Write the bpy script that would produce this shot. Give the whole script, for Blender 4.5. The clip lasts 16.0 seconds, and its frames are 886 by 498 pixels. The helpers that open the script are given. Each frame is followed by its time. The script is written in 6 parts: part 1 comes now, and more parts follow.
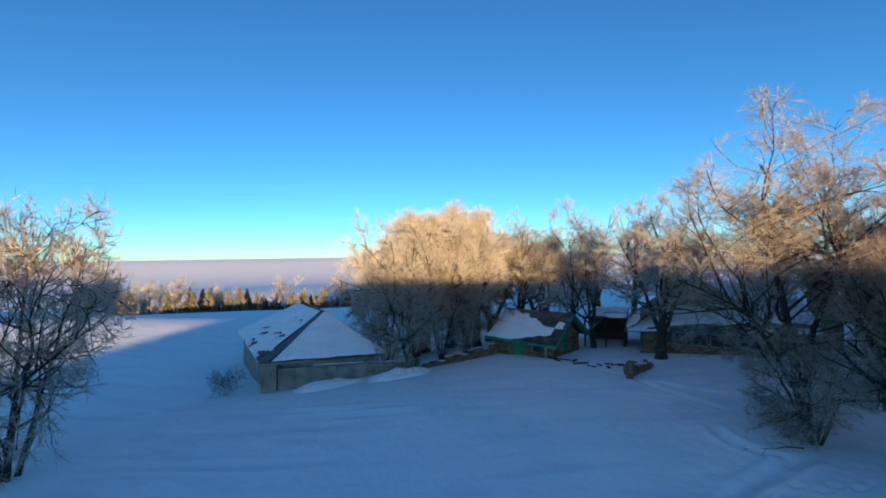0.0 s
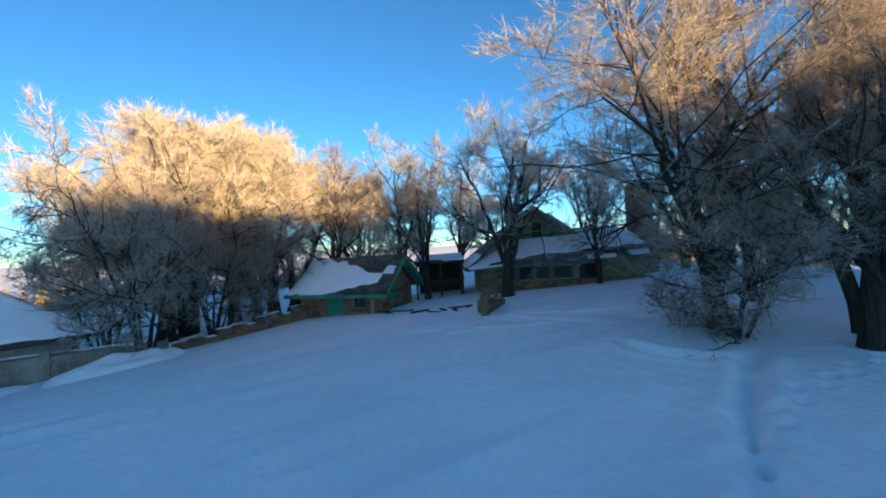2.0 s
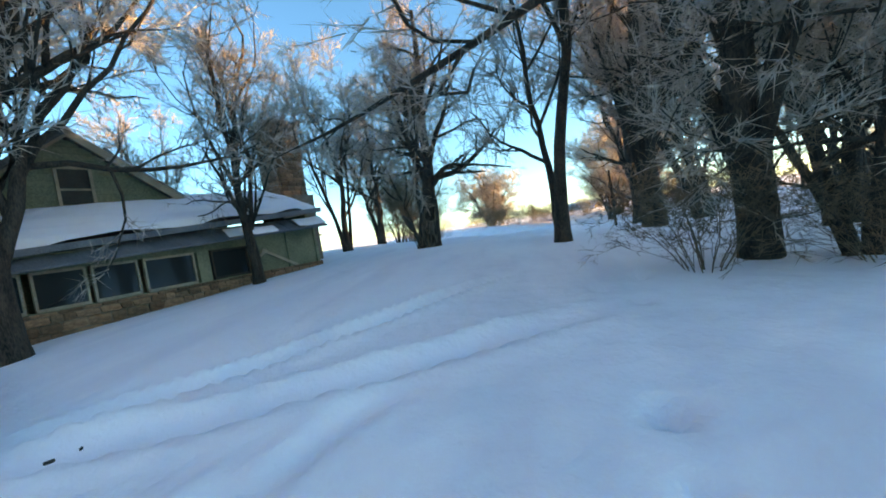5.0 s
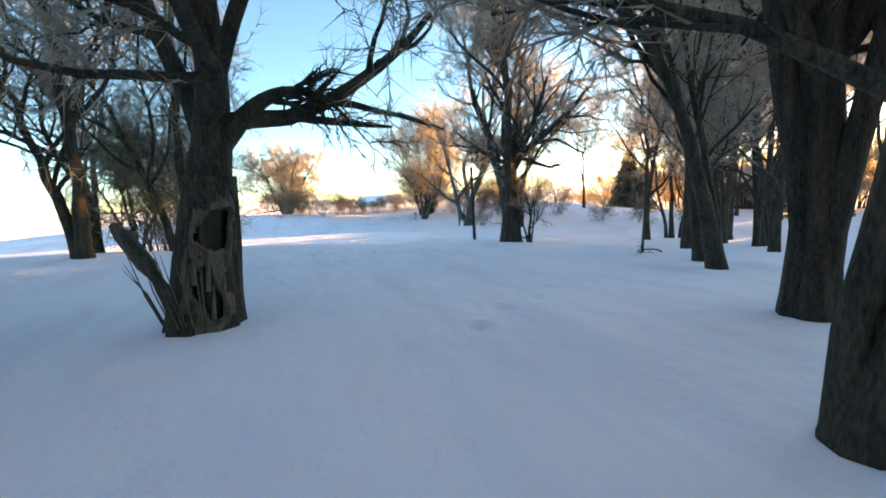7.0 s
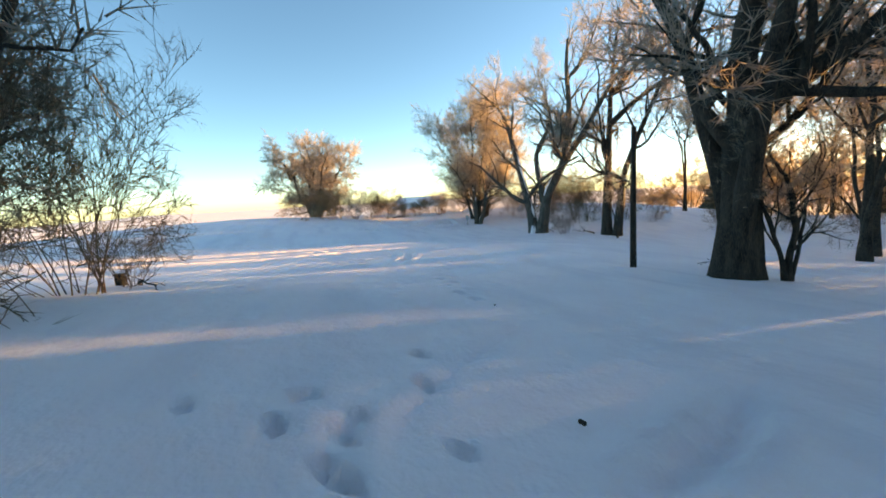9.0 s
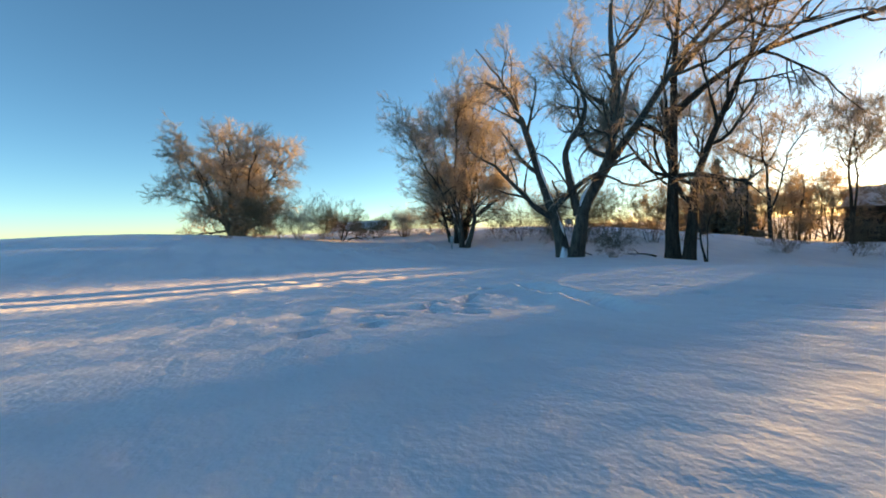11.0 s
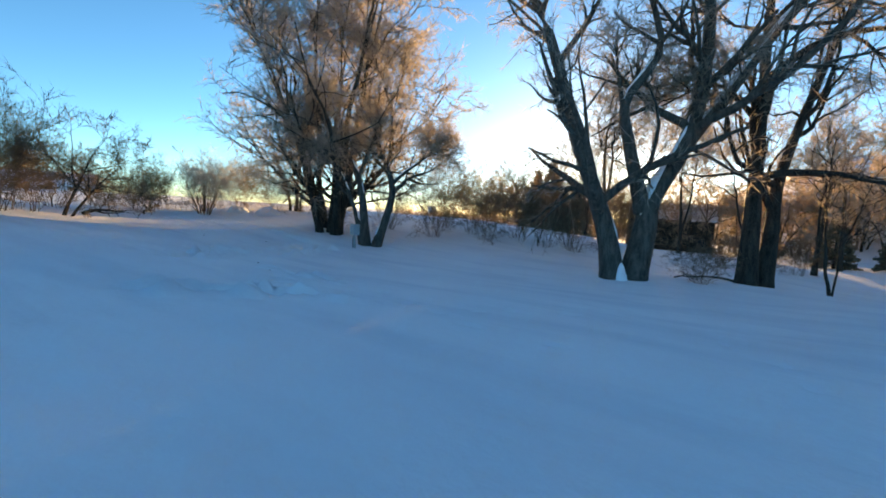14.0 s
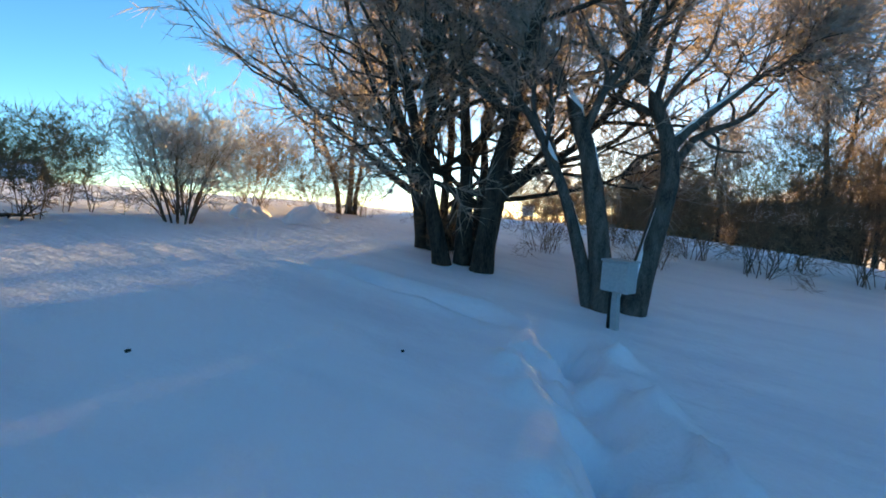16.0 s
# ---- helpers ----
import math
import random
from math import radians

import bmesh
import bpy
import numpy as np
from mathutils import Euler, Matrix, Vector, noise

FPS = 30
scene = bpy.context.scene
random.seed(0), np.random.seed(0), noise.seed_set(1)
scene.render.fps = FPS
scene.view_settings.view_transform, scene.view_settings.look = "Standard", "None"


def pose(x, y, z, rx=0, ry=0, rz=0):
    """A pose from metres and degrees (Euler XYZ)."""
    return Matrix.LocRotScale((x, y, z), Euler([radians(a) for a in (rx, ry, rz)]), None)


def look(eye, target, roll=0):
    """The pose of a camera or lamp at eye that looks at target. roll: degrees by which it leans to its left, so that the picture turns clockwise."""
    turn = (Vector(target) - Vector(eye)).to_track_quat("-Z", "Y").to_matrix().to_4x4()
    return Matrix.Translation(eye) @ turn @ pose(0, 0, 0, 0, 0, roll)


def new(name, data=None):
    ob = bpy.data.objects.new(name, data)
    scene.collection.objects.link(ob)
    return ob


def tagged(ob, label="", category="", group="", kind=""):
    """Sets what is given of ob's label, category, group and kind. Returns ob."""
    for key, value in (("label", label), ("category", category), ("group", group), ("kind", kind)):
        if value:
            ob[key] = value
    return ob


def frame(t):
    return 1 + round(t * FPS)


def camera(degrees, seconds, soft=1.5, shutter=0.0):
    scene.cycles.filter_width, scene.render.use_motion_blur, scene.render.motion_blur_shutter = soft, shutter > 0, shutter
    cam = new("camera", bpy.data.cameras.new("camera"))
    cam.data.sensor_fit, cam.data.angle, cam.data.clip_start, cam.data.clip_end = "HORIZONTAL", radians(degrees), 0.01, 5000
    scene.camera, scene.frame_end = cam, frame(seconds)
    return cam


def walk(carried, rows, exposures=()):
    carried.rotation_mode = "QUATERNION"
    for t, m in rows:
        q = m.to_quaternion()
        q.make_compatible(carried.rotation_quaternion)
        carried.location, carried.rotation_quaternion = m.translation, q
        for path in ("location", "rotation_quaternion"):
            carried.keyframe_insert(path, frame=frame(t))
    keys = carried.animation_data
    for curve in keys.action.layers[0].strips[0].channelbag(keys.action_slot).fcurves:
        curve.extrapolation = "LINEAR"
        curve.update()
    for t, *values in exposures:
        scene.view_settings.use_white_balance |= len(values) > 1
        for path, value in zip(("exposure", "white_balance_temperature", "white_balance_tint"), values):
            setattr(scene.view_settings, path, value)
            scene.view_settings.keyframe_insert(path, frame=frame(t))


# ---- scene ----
cam = camera(95.0, 16.0, soft=1.8)
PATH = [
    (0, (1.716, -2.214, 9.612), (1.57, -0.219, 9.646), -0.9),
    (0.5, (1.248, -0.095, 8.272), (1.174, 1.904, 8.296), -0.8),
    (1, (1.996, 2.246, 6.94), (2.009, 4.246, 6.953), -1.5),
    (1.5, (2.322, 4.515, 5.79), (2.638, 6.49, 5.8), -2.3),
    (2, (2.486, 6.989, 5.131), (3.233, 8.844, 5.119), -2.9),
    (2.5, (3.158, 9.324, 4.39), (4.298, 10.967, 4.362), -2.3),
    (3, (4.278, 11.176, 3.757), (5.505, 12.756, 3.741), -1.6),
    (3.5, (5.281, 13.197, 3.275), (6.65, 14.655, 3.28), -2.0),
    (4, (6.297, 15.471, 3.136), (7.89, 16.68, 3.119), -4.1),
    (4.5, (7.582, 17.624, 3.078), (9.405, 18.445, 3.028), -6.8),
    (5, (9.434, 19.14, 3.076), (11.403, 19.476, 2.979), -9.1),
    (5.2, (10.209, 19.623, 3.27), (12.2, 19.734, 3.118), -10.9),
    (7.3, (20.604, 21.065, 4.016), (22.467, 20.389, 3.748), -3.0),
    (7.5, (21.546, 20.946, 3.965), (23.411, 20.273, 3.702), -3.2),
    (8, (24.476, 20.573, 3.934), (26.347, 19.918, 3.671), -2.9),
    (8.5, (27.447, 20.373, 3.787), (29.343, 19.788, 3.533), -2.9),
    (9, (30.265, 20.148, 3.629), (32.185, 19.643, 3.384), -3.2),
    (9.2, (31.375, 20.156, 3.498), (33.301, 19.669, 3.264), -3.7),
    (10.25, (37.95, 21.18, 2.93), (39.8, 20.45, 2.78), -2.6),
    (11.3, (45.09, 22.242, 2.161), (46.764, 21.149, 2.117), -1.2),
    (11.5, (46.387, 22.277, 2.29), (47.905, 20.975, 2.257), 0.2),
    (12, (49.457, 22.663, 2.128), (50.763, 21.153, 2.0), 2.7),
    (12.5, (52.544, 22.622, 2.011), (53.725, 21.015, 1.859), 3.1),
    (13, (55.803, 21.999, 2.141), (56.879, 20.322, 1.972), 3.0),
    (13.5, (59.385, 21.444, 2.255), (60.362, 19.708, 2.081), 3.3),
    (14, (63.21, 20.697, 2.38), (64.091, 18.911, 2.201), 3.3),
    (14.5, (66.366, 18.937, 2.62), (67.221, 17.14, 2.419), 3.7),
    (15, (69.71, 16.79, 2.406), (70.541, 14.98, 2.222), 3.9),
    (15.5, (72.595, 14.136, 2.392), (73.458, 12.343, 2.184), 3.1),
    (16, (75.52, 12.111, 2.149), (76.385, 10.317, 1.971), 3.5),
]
EXPOSURES = [(0, 1.45, 8300, 5), (1.5, 1.65, 8600, 5), (2.5, 2.15, 10300, 5), (4.5, 3.05, 15500, 10), (7.5, 3.35, 42000, 23), (9.0, 2.7, 38000, 20), (11.5, 1.85, 13500, 9), (12.5, 1.7, 12600, 7), (13.0, 1.8, 12600, 7), (14.5, 2.3, 11800, 6), (16.0, 2.4, 11000, 4)]
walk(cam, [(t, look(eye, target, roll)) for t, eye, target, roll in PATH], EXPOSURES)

# ---------------------------------------------------------------- light
SUN_BEARING, SUN_HEIGHT = 173.0, 4.5          # degrees clockwise from +y, degrees above the horizon
world = bpy.data.worlds.new("winter_sky")
scene.world = world
world.use_nodes = True
wn = world.node_tree
sky = wn.nodes.new("ShaderNodeTexSky")
sky.sky_type = "NISHITA"
sky.sun_disc = False
sky.sun_elevation, sky.sun_rotation = radians(SUN_HEIGHT), radians(SUN_BEARING)
sky.altitude, sky.air_density, sky.dust_density, sky.ozone_density = 500, 0.62, 0.25, 3.6
wn.nodes["Background"].inputs[1].default_value = 0.15
deep = wn.nodes.new("ShaderNodeHueSaturation")
deep.inputs["Saturation"].default_value = 1.07
wn.links.new(sky.outputs[0], deep.inputs["Color"])
wn.links.new(deep.outputs[0], wn.nodes["Background"].inputs[0])
a, e = radians(SUN_BEARING), radians(SUN_HEIGHT)
to_sun = Vector((math.sin(a) * math.cos(e), math.cos(a) * math.cos(e), math.sin(e)))
lamp = bpy.data.lights.new("sun", "SUN")
lamp.energy, lamp.angle, lamp.color = 5.0, radians(0.6), (1.0, 0.73, 0.46)
sun = new("sun", lamp)
sun.matrix_world = look((0, 0, 60), Vector((0, 0, 60)) - to_sun)

glow, glow_t = bpy.data.materials.new("sun_glow"), None
glow.use_nodes = True
glow_t = glow.node_tree
glow_e = glow_t.nodes.new("ShaderNodeEmission")
glow_e.inputs[0].default_value, glow_e.inputs[1].default_value = (1.0, 0.85, 0.6, 1), 60.0
glow_t.links.new(glow_e.outputs[0], glow_t.nodes["Material Output"].inputs[0])
ball = bmesh.new()
bmesh.ops.create_uvsphere(ball, u_segments=32, v_segments=16, radius=30)
ball_me = bpy.data.meshes.new("sun_disc")
ball.to_mesh(ball_me)
ball.free()
ball_me.materials.append(glow)
disc = new("sun_disc", ball_me)
disc.location = to_sun * 3500 + Vector((50, 0, -56))
tagged(disc, "low winter sun above the southern woods", "sun", kind="structure")

# ---------------------------------------------------------------- materials


def node_material(name, rough=0.8, metal=0.0):
    m = bpy.data.materials.new(name)
    m.use_nodes = True
    b = m.node_tree.nodes["Principled BSDF"]
    b.inputs["Roughness"].default_value, b.inputs["Metallic"].default_value = rough, metal
    b.inputs["Specular IOR Level"].default_value = 0.3
    return m, m.node_tree, b


def mottled(name, dark, light, scale=3.0, fine=30.0, rough=0.8, bump=0.3, depth=0.02, metal=0.0, stretch=(1, 1, 1), vary=0.0, low=0.35, high=0.65):
    """Colour that drifts between two tones at two scales, with relief to match."""
    m, t, b = node_material(name, rough, metal)
    co = t.nodes.new("ShaderNodeTexCoord")
    mp = t.nodes.new("ShaderNodeMapping")
    mp.inputs["Scale"].default_value = stretch
    t.links.new(co.outputs["Object"], mp.inputs[0])
    n1, n2 = t.nodes.new("ShaderNodeTexNoise"), t.nodes.new("ShaderNodeTexNoise")
    n1.inputs["Scale"].default_value, n2.inputs["Scale"].default_value = scale, fine
    n1.inputs["Detail"].default_value = n2.inputs["Detail"].default_value = 4
    for n in (n1, n2):
        t.links.new(mp.outputs[0], n.inputs["Vector"])
    mix = t.nodes.new("ShaderNodeMath")
    mix.operation = "MULTIPLY_ADD"
    t.links.new(n2.outputs[0], mix.inputs[0])
    mix.inputs[1].default_value = 0.5
    half = t.nodes.new("ShaderNodeMath")
    half.operation = "MULTIPLY"
    t.links.new(n1.outputs[0], half.inputs[0])
    half.inputs[1].default_value = 0.5
    t.links.new(half.outputs[0], mix.inputs[2])
    ramp = t.nodes.new("ShaderNodeValToRGB")
    ramp.color_ramp.elements[0].position, ramp.color_ramp.elements[1].position = low, high
    ramp.color_ramp.elements[0].color, ramp.color_ramp.elements[1].color = (*dark, 1), (*light, 1)
    t.links.new(mix.outputs[0], ramp.inputs[0])
    out = ramp.outputs[0]
    if vary:
        info, hsv = t.nodes.new("ShaderNodeObjectInfo"), t.nodes.new("ShaderNodeHueSaturation")
        mr = t.nodes.new("ShaderNodeMapRange")
        mr.inputs["To Min"].default_value, mr.inputs["To Max"].default_value = 1 - vary, 1 + vary
        t.links.new(info.outputs["Random"], mr.inputs["Value"])
        t.links.new(mr.outputs[0], hsv.inputs["Value"])
        t.links.new(out, hsv.inputs["Color"])
        out = hsv.outputs[0]
    t.links.new(out, b.inputs["Base Color"])
    bp = t.nodes.new("ShaderNodeBump")
    bp.inputs["Strength"].default_value, bp.inputs["Distance"].default_value = bump, depth
    t.links.new(mix.outputs[0], bp.inputs["Height"])
    t.links.new(bp.outputs[0], b.inputs["Normal"])
    return m


def let_through(m, share, tint):
    """Rime and thin twigs let some of the low light through."""
    t = m.node_tree
    b = t.nodes["Principled BSDF"]
    thin, mix = t.nodes.new("ShaderNodeBsdfTranslucent"), t.nodes.new("ShaderNodeMixShader")
    thin.inputs[0].default_value, mix.inputs[0].default_value = (*tint, 1), share
    t.links.new(b.outputs[0], mix.inputs[1])
    t.links.new(thin.outputs[0], mix.inputs[2])
    t.links.new(mix.outputs[0], t.nodes["Material Output"].inputs[0])
    return m


def snow_material(name, scale):
    """Wind-packed snow: soft drifts, a crust of fine grain, faint wind ribs with their shading put into the colour."""
    m, t, b = node_material(name, 0.85)
    b.inputs["Specular IOR Level"].default_value = 0.12
    co = t.nodes.new("ShaderNodeTexCoord")
    big, mid, fine = (t.nodes.new("ShaderNodeTexNoise") for _ in range(3))
    for n, s, d in ((big, 0.35, 3), (mid, 2.2, 4), (fine, 28.0, 3)):
        n.inputs["Scale"].default_value, n.inputs["Detail"].default_value = s * scale, d
        t.links.new(co.outputs["Object"], n.inputs["Vector"])
    ramp = t.nodes.new("ShaderNodeValToRGB")
    ramp.color_ramp.elements[0].position, ramp.color_ramp.elements[1].position = 0.3, 0.7
    ramp.color_ramp.elements[0].color, ramp.color_ramp.elements[1].color = (0.84, 0.86, 0.89, 1), (0.92, 0.93, 0.94, 1)
    t.links.new(big.outputs[0], ramp.inputs[0])
    # streaks of darker crust colour, also painting the shading of the wind ribs
    turn, streak, fade, tint = (t.nodes.new(k) for k in ("ShaderNodeMapping", "ShaderNodeTexNoise", "ShaderNodeMapRange", "ShaderNodeMix"))
    turn.inputs["Rotation"].default_value, turn.inputs["Scale"].default_value = (0, 0, 0.5), (0.22, 1.0, 1.0)
    streak.inputs["Scale"].default_value, streak.inputs["Detail"].default_value = 0.9 * scale, 5
    fade.inputs["From Min"].default_value, fade.inputs["From Max"].default_value = 0.5, 0.68
    tint.data_type = "RGBA"
    tint.inputs[7].default_value = (0.79, 0.815, 0.85, 1)
    t.links.new(co.outputs["Object"], turn.inputs[0])
    t.links.new(turn.outputs[0], streak.inputs["Vector"])
    t.links.new(streak.outputs[0], fade.inputs["Value"])
    t.links.new(fade.outputs[0], tint.inputs[0])
    t.links.new(ramp.outputs[0], tint.inputs[6])
    t.links.new(tint.outputs[2], b.inputs["Base Color"])
    previous = None
    for n, strength, dist in ((mid, 0.5, 0.12), (fine, 0.35, 0.014)):
        bp = t.nodes.new("ShaderNodeBump")
        bp.inputs["Strength"].default_value, bp.inputs["Distance"].default_value = strength, dist
        t.links.new(n.outputs[0], bp.inputs["Height"])
        if previous:
            t.links.new(previous.outputs[0], bp.inputs["Normal"])
        previous = bp
    t.links.new(previous.outputs[0], b.inputs["Normal"])
    return m


SNOW = snow_material("snow", 1.0)
SNOW_CAP = snow_material("settled_snow", 1.6)
BARK = mottled("bark", (0.009, 0.007, 0.0055), (0.085, 0.064, 0.05), 2.0, 16.0, 0.95, 1.0, 0.05, stretch=(3, 3, 0.7))
BARK_GREY = mottled("grey_bark", (0.022, 0.019, 0.016), (0.15, 0.128, 0.108), 2.5, 26.0, 0.95, 0.9, 0.025, stretch=(3, 3, 0.6))
TWIG = mottled("twig", (0.06, 0.042, 0.03), (0.27, 0.195, 0.14), 0.8, 14.0, 0.9, 0.2)
FROST = mottled("hoarfrost", (0.17, 0.145, 0.125), (0.62, 0.575, 0.52), 0.7, 12.0, 0.85, 0.2, low=0.3, high=0.62)
FROST_LIGHT = mottled("light_hoarfrost", (0.07, 0.055, 0.045), (0.44, 0.385, 0.335), 0.6, 12.0, 0.9, 0.2, low=0.34, high=0.66)
let_through(TWIG, 0.3, (0.34, 0.24, 0.16))
let_through(FROST, 0.35, (0.7, 0.64, 0.56))
let_through(FROST_LIGHT, 0.32, (0.54, 0.45, 0.37))
FROST_MID = let_through(mottled("thin_hoarfrost", (0.14, 0.12, 0.1), (0.58, 0.53, 0.48), 0.7, 12.0, 0.9, 0.2), 0.4, (0.6, 0.52, 0.43))
THICKET = let_through(mottled("brown_thicket", (0.28, 0.225, 0.18), (0.66, 0.57, 0.48), 0.7, 9.0, 0.9, 0.2), 0.5, (0.46, 0.33, 0.2))
REED = mottled("dry_stems", (0.12, 0.07, 0.035), (0.36, 0.24, 0.14), 2.0, 20.0, 0.9, 0.2)
PINE = mottled("frosted_needles", (0.035, 0.04, 0.022), (0.36, 0.32, 0.24), 1.2, 9.0, 0.9, 0.3)
TORN = mottled("torn_grey_wood", (0.03, 0.024, 0.019), (0.17, 0.14, 0.112), 2.0, 18.0, 0.9, 0.8, 0.02, stretch=(5, 5, 0.7))
STONE = mottled("sandstone", (0.10, 0.05, 0.03), (0.36, 0.2, 0.12), 3.0, 25.0, 0.9, 0.6, 0.02, vary=0.4)
MORTAR = mottled("mortar", (0.13, 0.10, 0.075), (0.26, 0.21, 0.165), 4.0, 40.0, 0.95, 0.5, 0.01)
CONCRETE = mottled("old_concrete", (0.13, 0.125, 0.10), (0.38, 0.36, 0.29), 1.2, 18.0, 0.9, 0.4, 0.015)
PLASTER = mottled("weathered_green_boards", (0.10, 0.12, 0.08), (0.24, 0.26, 0.17), 1.2, 20.0, 0.85, 0.3, 0.006)
SHINGLE = mottled("weathered_shingle", (0.035, 0.03, 0.027), (0.15, 0.13, 0.115), 2.0, 24.0, 0.9, 0.5, 0.01, vary=0.3)
GREEN = mottled("green_paint", (0.0, 0.13, 0.07), (0.01, 0.34, 0.21), 2.0, 30.0, 0.6, 0.25, 0.004)
TRIM_BLUE = mottled("blue_grey_tin", (0.07, 0.095, 0.11), (0.17, 0.21, 0.235), 1.5, 30.0, 0.5, 0.2, 0.004)
DARKWOOD = mottled("dark_boards", (0.018, 0.014, 0.011), (0.085, 0.065, 0.05), 2.0, 30.0, 0.9, 0.4, 0.006, stretch=(4, 4, 1))
PALEWOOD = mottled("pale_boards", (0.20, 0.17, 0.12), (0.42, 0.37, 0.28), 2.0, 30.0, 0.85, 0.3, 0.004)
IRON = mottled("black_iron", (0.012, 0.012, 0.012), (0.05, 0.045, 0.04), 4.0, 40.0, 0.6, 0.3, 0.003, metal=0.6)
BOXGREY = mottled("grey_green_enamel", (0.25, 0.32, 0.34), (0.36, 0.43, 0.44), 1.5, 30.0, 0.45, 0.15, 0.002)
YELLOW = mottled("yellow_paint", (0.24, 0.17, 0.05), (0.40, 0.30, 0.11), 1.5, 25.0, 0.7, 0.2, 0.003)
WHITEWASH = mottled("white_siding", (0.5, 0.5, 0.48), (0.74, 0.73, 0.70), 1.0, 20.0, 0.7, 0.2, 0.004)
glass_m, glass_t, glass_b = node_material("window_glass", 0.06)
glass_b.inputs["Base Color"].default_value = (0.02, 0.025, 0.025, 1)
glass_b.inputs["Specular IOR Level"].default_value = 0.6
GLASS = glass_m
# attic pane: dark of the room put into its colour, rough against sky reflections
DULL_GLASS = mottled("dull_dark_glass", (0.008, 0.01, 0.009), (0.03, 0.035, 0.03), 3.0, 20.0, 0.35, 0.05, 0.001)

# ---------------------------------------------------------------- helpers


def part(name, bm, material, parent=None, label=""):
    """Links a bmesh as one mesh object, under a thing or a part."""
    me = bpy.data.meshes.new(name)
    bm.normal_update()
    bm.to_mesh(me)
    bm.free()
    me.materials.append(material)
    ob = new(name, me)
    ob.parent = parent
    return tagged(ob, label)


def thing(name, m, label, category, group="", kind=""):
    ob = new(name)
    ob.matrix_basis = m
    return tagged(ob, label, category, group, kind)


def box(bm, x0, x1, y0, y1, z0, z1, m=None, bevel=0.0):
    vs = [bm.verts.new((x, y, z)) for z in (z0, z1) for x, y in ((x0, y0), (x1, y0), (x1, y1), (x0, y1))]
    fs = [bm.faces.new([vs[i] for i in q]) for q in ((0, 3, 2, 1), (4, 5, 6, 7), (0, 1, 5, 4), (1, 2, 6, 5), (2, 3, 7, 6), (3, 0, 4, 7))]
    if bevel:
        es = {ed for fc in fs for ed in fc.edges}
        r = bmesh.ops.bevel(bm, geom=list(es), offset=bevel, segments=1, affect="EDGES")
        vs = list({v for fc in r["faces"] for v in fc.verts} | {v for v in vs if v.is_valid})
    if m is not None:
        bmesh.ops.transform(bm, matrix=m, verts=[v for v in vs if v.is_valid])
    return bm


def boxes(*dims, m=None, bevel=0.0):
    bm = bmesh.new()
    for d in dims:
        box(bm, *d, m=m, bevel=bevel)
    return bm


def slab(points, thick):
    """A plate on a polygon, thickened downwards along its normal."""
    bm = bmesh.new()
    p = [Vector(q) for q in points]
    n = (p[1] - p[0]).cross(p[2] - p[0]).normalized()
    if n.z < 0:
        p.reverse()
        n = -n
    up = [bm.verts.new(q) for q in p]
    lo = [bm.verts.new(q - n * thick) for q in p]
    bm.faces.new(up)
    bm.faces.new(lo[::-1])
    for i in range(len(p)):
        j = (i + 1) % len(p)
        bm.faces.new((up[j], up[i], lo[i], lo[j]))
    return bm


def lattice(px, py, w, seed):
    """Smooth value noise on arrays."""
    rng = np.random.RandomState(seed)
    tab = rng.rand(256, 256)
    x, y = px / w, py / w
    ix, iy = np.floor(x).astype(int), np.floor(y).astype(int)
    fx, fy = x - ix, y - iy
    fx, fy = fx * fx * (3 - 2 * fx), fy * fy * (3 - 2 * fy)
    g = lambda i, j: tab[i % 256, j % 256]
    return (g(ix, iy) * (1 - fx) + g(ix + 1, iy) * fx) * (1 - fy) + (g(ix, iy + 1) * (1 - fx) + g(ix + 1, iy + 1) * fx) * fy - 0.5


def snow_blanket(name, corner, du, dv, nu, nv, thick, parent, seed, ragged=0.25, lump=0.05, hole=None):
    """Snow lying on a roof plane: corner + u*du + v*dv, rounded off at a ragged edge."""
    corner, du, dv = Vector(corner), Vector(du), Vector(dv)
    n = du.cross(dv).normalized()
    if n.z < 0:
        n = -n
    bm = bmesh.new()
    u, v = np.meshgrid(np.linspace(0, 1, nu), np.linspace(0, 1, nv), indexing="ij")
    su, sv = u * du.length, v * dv.length
    edge = np.minimum(np.minimum(su, du.length - su), np.minimum(sv, dv.length - sv))
    edge = edge + ragged * 1.2 * lattice(su + 40, sv + 40, 0.9, seed)
    h = thick * np.clip(edge / 0.18 + 0.35, 0.0, 1.0) ** 0.6 + lump * lattice(su, sv, 0.8, seed + 1) * (edge > 0.1)
    if hole is not None:
        h = np.where(hole(su, sv), -0.03, h)
    h = np.where(edge < -0.06, -0.03, h)
    vs = [[bm.verts.new(corner + du * float(u[i, j]) + dv * float(v[i, j]) + n * float(h[i, j])) for j in range(nv)] for i in range(nu)]
    for i in range(nu - 1):
        for j in range(nv - 1):
            if max(h[i, j], h[i + 1, j], h[i, j + 1], h[i + 1, j + 1]) > -0.02:
                bm.faces.new((vs[i][j], vs[i + 1][j], vs[i + 1][j + 1], vs[i][j + 1])).smooth = True
    bmesh.ops.delete(bm, geom=[x for x in bm.verts if not x.link_faces], context="VERTS")
    return part(name, bm, SNOW_CAP, parent, "thick settled snow")


